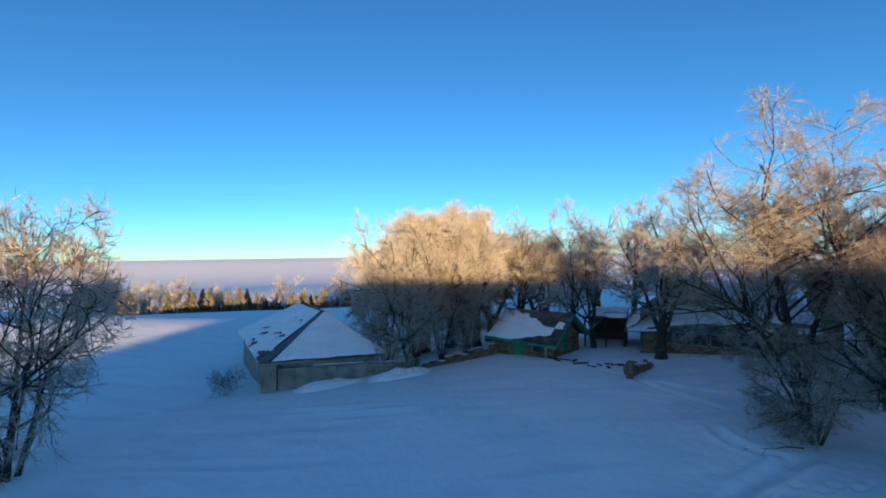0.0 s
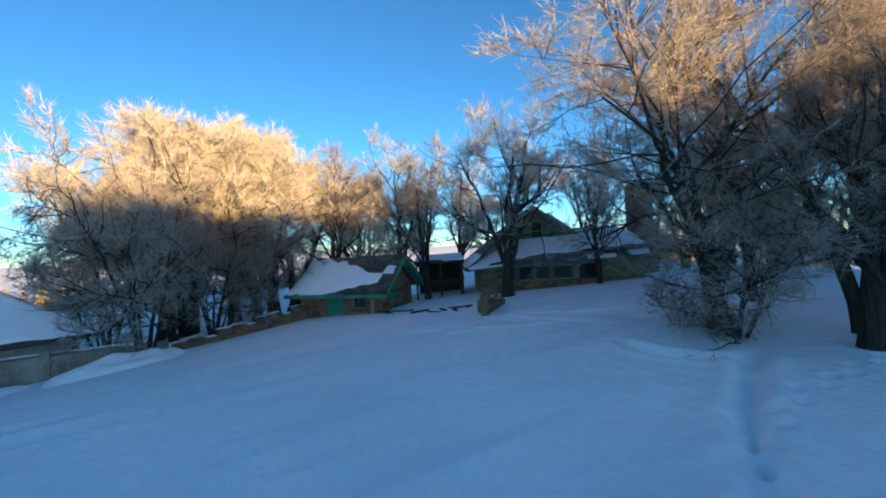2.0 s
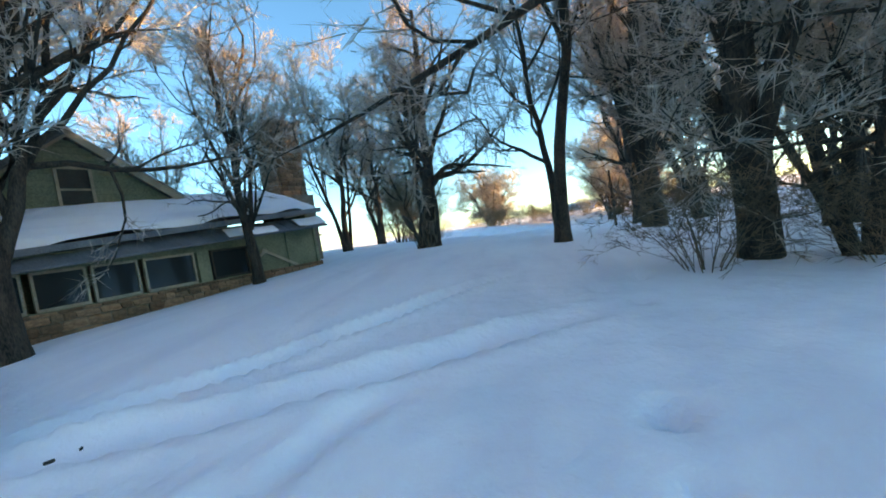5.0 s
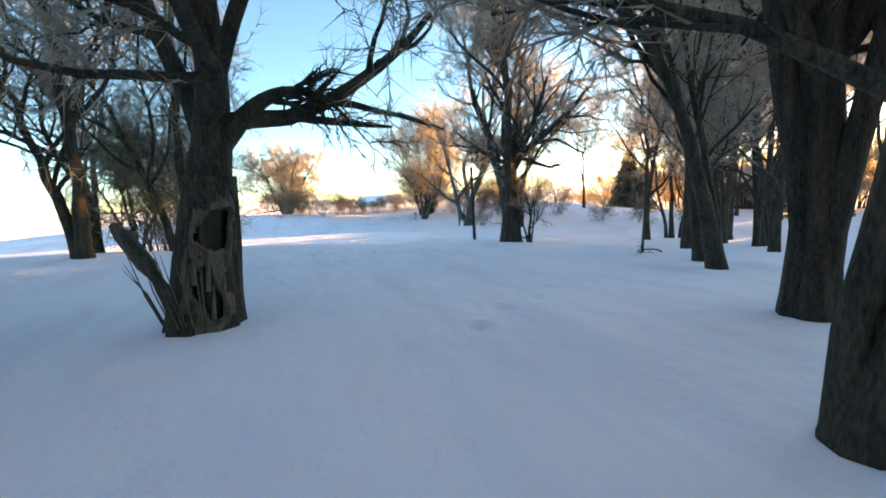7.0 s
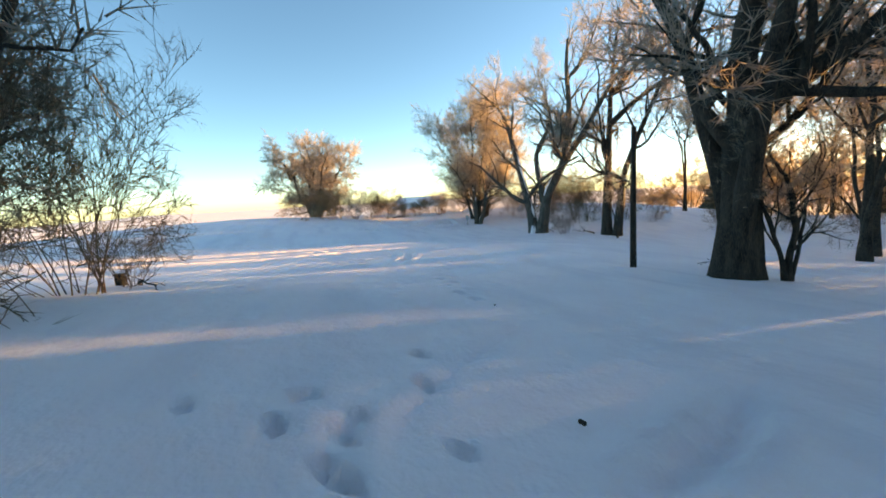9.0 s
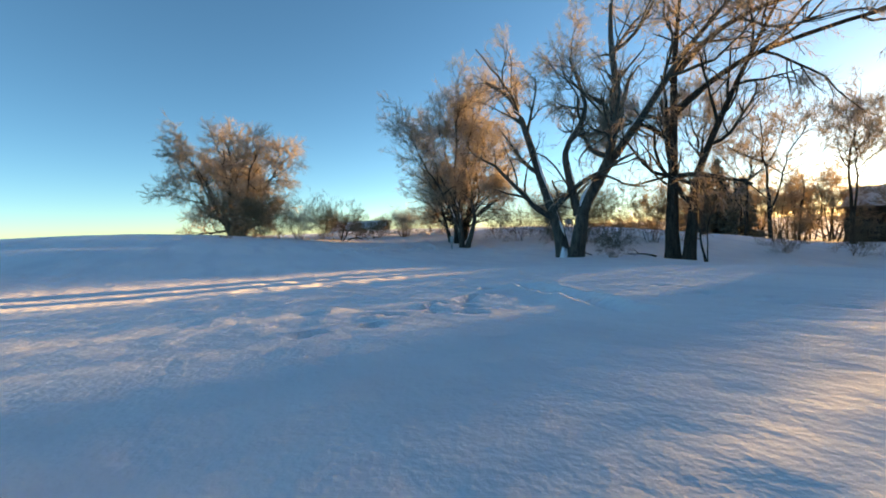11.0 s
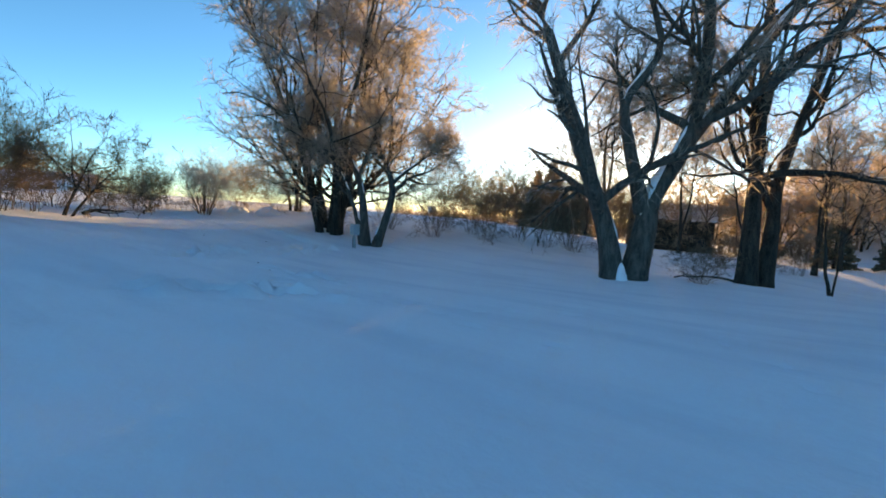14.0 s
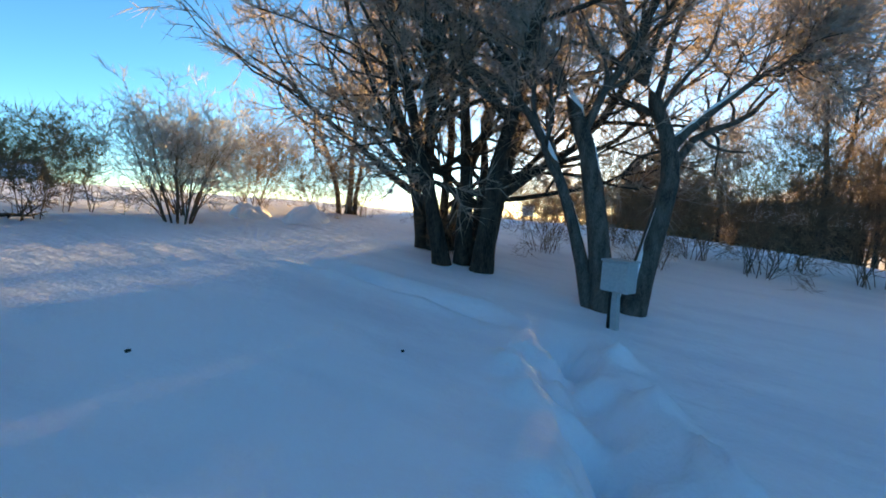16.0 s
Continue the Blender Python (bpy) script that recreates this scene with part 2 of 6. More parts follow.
# ---------------------------------------------------------------- ground
MOUND_X, MOUND_Y, MOUND_W = range(-24, 97, 15), (-10, 6, 22, 38), 12.0
MOUNDS = [(0.05, -0.3, 0.31, -2.17), (1.1, -1.93, 0.75, -1.11), (1.58, 0.05, 0.17, 0.67), (-0.5, 0.69, 0.47, -0.69), (0.14, -0.94, 1.06, 1.99),
          (-3.06, 2.04, -1.63, -0.37), (1.26, -1.69, 0.9, 0.65), (0.67, -1.16, 1.02, 0.66), (0.47, 1.42, -0.05, -0.41)]


def ease(x):
    x = np.clip(x, 0, 1)
    return x * x * (3 - 2 * x)


def land(x, y):
    """Height of the snow, without tracks: low mounds in the yard, a fall to the plain in the north, an added hill to
    the south that shades the yard.
    """
    x, y = np.asarray(x, float), np.asarray(y, float)
    z = np.ones(np.broadcast(x, y).shape)
    for cx, col in zip(MOUND_X, MOUNDS):
        for cy, w in zip(MOUND_Y, col):
            z = z + w * np.exp(-((x - cx) ** 2 + (y - cy) ** 2) / (2 * MOUND_W**2))
    north = y * 0.94 - x * 0.35
    z = z - 2.6 * ease((north - 45) / 40) - 15 * ease((north - 86) / 90) - 24 * ease((north - 250) / 650)
    z = z + 48 * ease((north - 1000) / 1300)
    z = z + 2.5 * np.exp(-((x + 52) ** 2 / 500 + (y - 50) ** 2 / 500))
    # added hill, mostly out of view, that keeps the low sun off the yard
    z = z + 15.0 * ease((-y - 34) / 40) * ease((x + 25) / 14) * ease((54 - x) / 20)
    z = z - 2.0 * ease((-y - 12) / 30) * ease((x - 30) / 20)
    z = z + 0.16 * lattice(x, y, 5.5, 3) + 0.045 * lattice(x, y, 1.7, 4)
    return z


def up(x, y, sink=0.0):
    return float(land(x, y)) - sink


# (start, end, sideways bow, kind, width): trodden lines in the snow
TRAILS = [((74.8, 11.0), (74.9, 13.1), 0.1, "ditch", 0.3), ((75.8, 9.8), (75.0, 12.6), 0.15, "steps", 0.16), ((32.9, 20.6), (30.2, 20.0), 0.05, "steps", 0.1), ((30.5, 19.6), (29.1, 19.2), 0.05, "steps", 0.1),
          ((71.9, 14.1), (70.8, 13.7), 0.1, "ditch", 0.12), ((70.8, 13.7), (69.2, 13.7), 0.1, "ditch", 0.11), ((74.7, 12.6), (72.7, 15.3), 0.15, "ditch", 0.16), ((72.7, 15.3), (72.4, 15.9), -0.1, "steps", 0.16), ((27.6, 21.5), (28.3, 22.4), 0.05, "steps", 0.08), ((28.9, 22.3), (27.1, 21.5), 0.05, "steps", 0.08), ((26.5, 19.6), (26.5, 20.2), 0.05, "faint", 0.12),
          ((12.0, 23.8), (16.6, 19.3), -0.35, "trench", 0.17), ((11.6, 23.8), (13.8, 18.3), -0.15, "trench", 0.20), ((11.2, 20.7), (12.3, 20.2), 0.1, "trench", 0.13), ((13.9, 18.2), (15.4, 17.5), 0.1, "steps", 0.16),
          ((9.2, 27.0), (11.9, 23.4), 0.2, "trench", 0.16), ((6.4, 24.4), (11.4, 20.9), -0.35, "trench", 0.16), ((6.8, 23.0), (9.9, 21.6), 0.1, "trench", 0.14), ((12.2, 16.9), (13.2, 13.9), -0.6, "trench", 0.26), ((8.2, 17.5), (9.4, 18.4), 0.1, "faint", 0.14),
          ((11.0, 18.8), (12.0, 17.9), 0.1, "steps", 0.15), ((25.6, 16.6), (22.9, 20.6), 0.15, "paws", 0.15), ((33.9, 19.4), (31.2, 21.0), 0.1, "steps", 0.09), ((33.4, 21.3), (31.9, 19.5), 0.2, "steps", 0.09), ((35.0, 17.6), (32.2, 20.1), -0.2, "faint", 0.10),
          ((32.5, 17.2), (31.7, 19.0), 0.1, "trench", 0.12), ((36.5, 18.0), (48.0, 15.0), 0.5, "steps", 0.14),
          ((50.4, 17.2), (47.4, 21.6), 0.25, "steps", 0.15), ((49.6, 18.0), (48.0, 20.8), -0.2, "steps", 0.14), ((49.2, 19.2), (47.2, 19.4), 0.1, "steps", 0.18), ((51.0, 16.5), (46.5, 17.8), 0.2, "trench", 0.2),
          ((59.0, 19.0), (62.0, 12.0), 0.4, "paws", 0.12), ((68.9, 18.3), (67.4, 15.1), 0.25, "ditch", 0.15), ((67.4, 15.1), (63.8, 11.4), -0.4, "paws", 0.16), ((70.4, 13.6), (69.4, 15.3), 0.1, "steps", 0.15), ((64.0, 15.6), (70.0, 12.4), 0.5, "paws", 0.15),
          ((74.7, 11.2), (76.5, 5.7), 0.1, "ditch", 0.34), ((76.1, 8.3), (76.6, 7.2), 0.1, "ditch", 0.2), ((75.4, 10.2), (75.9, 7.4), -0.3, "steps", 0.2), ((81.5, 5.9), (77.0, 6.3), 0.2, "trench", 0.3), ((4.0, 6.0), (14.0, 14.0), 0.7, "trench", 0.3), ((9.0, 11.0), (17.0, 12.0), 0.5, "steps", 0.2),
          ((-6.0, 18.0), (-16.0, 22.0), 0.8, "steps", 0.2), ((-14.0, 12.0), (-7.0, 17.0), 0.5, "trench", 0.25), ((-9.0, 22.0), (-2.0, 19.0), 0.6, "trench", 0.3)]
DEPTH = {"trench": 0.16, "ditch": 0.3, "steps": 0.17, "paws": 0.14, "faint": 0.035}


def tracks(x, y):
    dz = np.zeros(x.shape)
    rng = np.random.RandomState(8)
    for (ax, ay), (bx, by), bow, kind, w in TRAILS:
        length = math.hypot(bx - ax, by - ay)
        ux, uy = (bx - ax) / length, (by - ay) / length
        s, o = (x - ax) * ux + (y - ay) * uy, -(x - ax) * uy + (y - ay) * ux
        o = o - bow * np.sin(np.clip(s / length, 0, 1) * math.pi)
        near = (s > -1) & (s < length + 1) & (abs(o) < 1.5)
        if kind in ("trench", "ditch", "faint"):
            fade = ease((s + 0.4) / 1.5) * ease((length + 0.4 - s) / 1.5)
            rough = 1 + (2.3 * lattice(s, o, 0.33, 11) if kind == "ditch" else 1.1 * lattice(s, o, 0.6, 11))
            dz -= np.where(near, fade * DEPTH[kind] * rough * (np.exp(-((o / w) ** 2)) - 0.5 * np.exp(-(((abs(o) - 1.7 * w) / (0.6 * w)) ** 2))), 0)
        else:
            k, at = 0, 0.2
            while at < length:
                side = 0.13 * (1 if k % 2 else -1) + rng.normal(0, 0.05)
                r2 = ((s - at) / (w * 1.05)) ** 2 + ((o - side) / (w * 0.62)) ** 2
                deep = DEPTH[kind] * rng.uniform(0.5, 1.15)
                dz -= np.where(near, deep * np.exp(-r2 * r2) - 0.13 * deep * np.exp(-((np.sqrt(r2) - 1.7) ** 2) * 4), 0)
                at += rng.uniform(0.5, 0.75) if kind == "steps" else rng.uniform(0.7, 1.2)
                k += 1
    crust = np.exp(-(((x - 52) / 5.5) ** 2 + ((y - 19) / 4.5) ** 2) ** 2)
    dz += crust * (0.05 * lattice(x, y + 0.3 * x, 0.42, 15) + 0.06 * np.maximum(0, lattice(x, y * 1.6, 0.8, 16)) + 0.03 * lattice(x, y, 0.25, 19))
    dz += 0.022 * lattice(x * 0.6 + 0.35 * y, y, 0.5, 17) * ease(lattice(x, y, 7.0, 18) * 3 + 0.4)
    return dz


def stretch_axis(dense, far, grow=1.22):
    """Grid lines: even steps within the dense stretches, ever wider ones out to the horizon."""
    (a, b, step), out = dense, []
    out = list(np.arange(a, b + step / 2, step))
    for sign in (1, -1):
        pos, d = (out[-1] if sign > 0 else out[0]), step
        while abs(pos) < far:
            d *= grow
            pos += sign * d
            out = out + [pos] if sign > 0 else [pos] + out
    return np.array(out)


def grid_sheet(name, xs, ys, fn, material):
    x, y = np.meshgrid(xs, ys, indexing="ij")
    z = fn(x, y)
    nx, ny = x.shape
    co = np.stack([x, y, z], -1).reshape(-1, 3)
    i = (np.arange(nx - 1)[:, None] * ny + np.arange(ny - 1)[None]).ravel()
    quads = np.stack([i, i + ny, i + ny + 1, i + 1], -1)
    me = bpy.data.meshes.new(name)
    me.from_pydata(co.tolist(), [], quads.tolist())
    me.polygons.foreach_set("use_smooth", np.ones(len(quads), bool))
    me.materials.append(material)
    return new(name, me)


ground = grid_sheet("ground", stretch_axis((7.0, 88.0, 0.13), 4200), stretch_axis((6.0, 24.0, 0.1), 4200, 1.15), lambda x, y: land(x, y) + tracks(x, y), SNOW)
tagged(ground, "wind-packed snow with old footprints", "snow ground", kind="structure")

# ---------------------------------------------------------------- trees


def unit(v):
    return v / (np.linalg.norm(v, axis=-1, keepdims=True) + 1e-9)


def tubes(P, R, sides, furrow=0.0, seed=0):
    """Tapered tubes along paths P (n, k, 3) with radii R (n, k); a zero end radius closes to a point."""
    n, k, _ = P.shape
    T = np.gradient(P, axis=1)
    T = unit(T)
    ref = np.where(abs(T[..., 2:3]) > 0.9, np.array([1.0, 0, 0]), np.array([0, 0, 1.0]))
    A = unit(np.cross(T, ref))
    B = np.cross(T, A)
    ang = np.arange(sides) * 2 * math.pi / sides
    ring = P[:, :, None] + R[:, :, None, None] * (A[:, :, None] * np.cos(ang)[None, None, :, None] + B[:, :, None] * np.sin(ang)[None, None, :, None])
    if furrow:
        rg = np.random.RandomState(seed)
        ridge = rg.normal(0, furrow, (n, 1, sides, 1)) + rg.normal(0, furrow * 0.6, (n, k, sides, 1))
        ring = P[:, :, None] + (ring - P[:, :, None]) * (1 + ridge)
    co = ring.reshape(-1, 3)
    base = (np.arange(n) * k * sides)[:, None, None]
    seg = (np.arange(k - 1) * sides)[None, :, None]
    s = np.arange(sides)[None, None, :]
    s2 = (s + 1) % sides
    q = np.stack([base + seg + s, base + seg + s2, base + seg + sides + s2, base + seg + sides + s], -1).reshape(-1, 4)
    return co, q


def spikes(P0, P1, r):
    """Thin three-sided needles from P0 to P1."""
    n = len(P0)
    T = unit(P1 - P0)
    ref = np.where(abs(T[:, 2:3]) > 0.9, np.array([1.0, 0, 0]), np.array([0, 0, 1.0]))
    A = unit(np.cross(T, ref))
    B = np.cross(T, A)
    co = [P0 + (A * math.cos(q) + B * math.sin(q)) * r[:, None] for q in (0, 2.094, 4.189)] + [P1]
    co = np.stack(co, 1).reshape(-1, 3)
    b = (np.arange(n) * 4)[:, None]
    f = np.concatenate([b + np.array([[0, 1, 3]]), b + np.array([[1, 2, 3]]), b + np.array([[2, 0, 3]])])
    return co, f


def blades(P0, P1, r, rng):
    """The finest shoots: slivers that taper to a point, turned at random."""
    n = len(P0)
    A = unit(np.cross(P1 - P0, rng.normal(size=P0.shape))) * r[:, None]
    co = np.stack([P0 - A, P0 + A, P1], 1).reshape(-1, 3)
    return co, np.arange(n * 3).reshape(n, 3)


def mesh_of(name, chunks, material):
    co, faces, off = [], [], 0
    for c, q in chunks:
        co.append(c)
        faces += (q + off).tolist()
        off += len(c)
    me = bpy.data.meshes.new(name)
    me.from_pydata(np.concatenate(co).tolist(), [], faces)
    me.polygons.foreach_set("use_smooth", np.ones(len(faces), bool))
    me.materials.append(material)
    return me


def sprout(rng, P, R, count, t0, t1, angle, ratio, points, lift, wobble, thin, end=0.25, least=0.0):
    """Children of a set of branches: where they leave, how far they swing out, how long they grow."""
    n, k, _ = P.shape
    length = np.linalg.norm(np.diff(P, axis=1), axis=-1).sum(1)
    idx = np.repeat(np.arange(n), count)
    t = rng.uniform(t0, t1, len(idx))
    f = t * (k - 1)
    i = np.minimum(f.astype(int), k - 2)
    w = (f - i)[:, None]
    at = P[idx, i] * (1 - w) + P[idx, i + 1] * w
    rad = R[idx, i] * (1 - w[:, 0]) + R[idx, i + 1] * w[:, 0]
    tan = unit(P[idx, i + 1] - P[idx, i])
    side = unit(np.cross(tan, rng.normal(size=tan.shape)))
    a = np.radians(rng.normal(angle, angle * 0.25, len(idx)))[:, None]
    d = unit(tan * np.cos(a) + side * np.sin(a))
    ln = np.maximum(length[idx] * ratio * rng.uniform(0.6, 1.25, len(idx)) * (1.15 - 0.55 * t), least)
    step = ln / (points - 1)
    out = [at]
    for j in range(points - 1):
        d = unit(d + rng.normal(0, wobble, d.shape) + np.array([0, 0, lift]))
        out.append(out[-1] + d * step[:, None])
    Q = np.stack(out, 1)
    r0 = np.minimum(rad * thin, rad)
    S = r0[:, None] * np.linspace(1, end, points)[None] ** 0.9
    return Q, S


def course(points, k):
    """A smooth line of k points through a few bends."""
    p = np.array(points, float)
    p = np.concatenate([[2 * p[0] - p[1]], p, [2 * p[-1] - p[-2]]])
    out = []
    for f in np.linspace(0, len(points) - 1.0001, k):
        i = int(f)
        t = f - i
        a, b, c, d = p[i:i + 4]
        out.append(0.5 * (2 * b + (c - a) * t + (2 * a - 5 * b + 4 * c - d) * t * t + (3 * b - a - 3 * c + d) * t**3))
    return np.array(out)


def tree_meshes(seed, stems, limbs=7, branches=7, twigs=7, fine=6, crown=FROST, bark=BARK, spread=48, lift=0.10, droop=0.0, limb_at=0.35, ratio=0.55, twig_r=0.011, fine_len=0.45, twig_least=0.5, flare=1.5, snow=False, coarse=False, split=0.0):
    """Stems: (x, y, lean_x, lean_y, height, radius), or (bends, radius). Returns meshes for trunk, limbs and crown."""
    rng = np.random.RandomState(seed)
    k = 9 if coarse else 15
    SP, SR = [], []
    for n, stem in enumerate(stems):
        u = np.linspace(0, 1, k)
        if len(stem) == 2:
            SP.append(course(stem[0], k) + np.cumsum(rng.normal(0, 0.015, (k, 3)), 0) * u[:, None])
            SR.append(stem[1] * (1 - 0.8 * u**0.9) * (1 + (flare - 1) * np.exp(-u * 16)))
            continue
        x, y, lx, ly, h, r = stem
        bend = (np.maximum(0, u - split) / (1 - split)) ** 1.1 if split and n else u**1.2
        wob = np.cumsum(rng.normal(0, 0.022 * h * (9 / k) ** 0.5, (k, 2)), 0) * u[:, None]
        p = np.stack([x + lx * h * bend + wob[:, 0], y + ly * h * bend + wob[:, 1], -0.35 + (h + 0.35) * u], 1)
        SP.append(p)
        SR.append(r * (1 - 0.82 * u**0.85) * (1 + ((flare if n == 0 or not split else 1.0) - 1) * np.exp(-u * 14)))
    SP, SR = np.array(SP), np.array(SR)
    LP, LR = sprout(rng, SP, SR, limbs, limb_at, 0.98, spread, ratio, 5 if coarse else 8, lift, 0.16, 0.62)
    BP, BR = sprout(rng, LP, LR, branches, 0.22, 1.0, 46, 0.52, 4 if coarse else 6, lift * 0.7 - droop * 0.3, 0.2, 0.62, least=0.8)
    BP2, BR2 = sprout(rng, SP, SR, branches, 0.6, 1.0, 50, 0.28, 4 if coarse else 6, lift, 0.2, 0.4, least=0.8)
    BP, BR = np.concatenate([BP, BP2]), np.concatenate([BR, BR2])
    TP, TR = sprout(rng, BP, BR, twigs, 0.2, 1.0, 44, 0.5, 3, lift * 0.5 - droop * 0.6, 0.24, 0.6, least=twig_least)
    TR = np.maximum(TR * 0 + twig_r * 1.3, np.minimum(TR, twig_r * 2.2)) * np.array([1.0, 0.8, 0.35])
    n, m, _ = TP.shape
    idx = np.repeat(np.arange(n), fine)
    t = rng.uniform(0.1, 1, len(idx)) * (m - 1)
    i = np.minimum(t.astype(int), m - 2)
    w = (t - i)[:, None]
    at = TP[idx, i] * (1 - w) + TP[idx, i + 1] * w
    d = unit(unit(TP[idx, i + 1] - TP[idx, i]) + rng.normal(0, 0.62, at.shape) + np.array([0, 0, 0.1 - droop]))
    end = at + d * (fine_len * rng.uniform(0.45, 1.3, len(idx)))[:, None]
    name = "tree"
    trunk = mesh_of(name, [tubes(SP, SR, 4 if coarse else 18, 0 if coarse else 0.035, seed)], bark)
    limb = mesh_of(name, [tubes(LP, LR, 3 if coarse else 6), tubes(BP, np.maximum(BR, 0.004 if coarse else 0.012), 3 if coarse else 4)], bark)
    crown_me = mesh_of(name, [spikes(TP[:, 0], TP[:, 1], TR[:, 0]), spikes(TP[:, 1], TP[:, 2], TR[:, 1]), blades(at, end, rng.uniform(0.6, 1.1, len(at)) * twig_r * 0.9, rng)], crown)
    if not snow:
        return trunk, limb, crown_me
    lying = []
    T = unit(np.gradient(SP, axis=1))
    N = unit(np.array([0, 0, 1.0]) - T * T[..., 2:3])
    rad = SR * 0.6 * np.clip(np.hypot(T[..., 0], T[..., 1]) * 2.2, 0.2, 1) * (0.7 + 0.5 * rng.rand(*SR.shape))
    rad[:, 1] *= 0.2
    rad[:, 9] *= 0.2
    for n in range(len(SP)):
        lying.append(mesh_of(name, [tubes((SP + N * (SR * 0.66)[..., None])[n:n + 1, 1:10], rad[n:n + 1, 1:10], 7)], SNOW_CAP))
    return (trunk, limb, crown_me, *lying)


def tree(meshes, m, label, name="tree", group=""):
    ob = thing(name, m, label, "bush" if "bush" in name or "shrub" in name else "tree", group)
    for nm, me in zip(("trunk", "bough", "crown", "snow", "snow", "snow", "snow"), meshes):
        c = new(nm, me)
        c.parent = ob
    return ob


def stand(x, y, turn=0.0, size=1.0, tall=1.0, sink=0.0):
    return Matrix.Translation((x, y, up(x, y, sink))) @ Matrix.Rotation(radians(turn), 4, "Z") @ Matrix.Diagonal((size, size, size * tall, 1))


def plant(kind, x, y, turn=0.0, size=1.0, tall=1.0, label="", name="tree", group=""):
    ob = tree(KINDS[kind], Matrix.Identity(4), label, name, group)
    ob.matrix_basis = stand(x, y, turn, size, tall)
    return ob


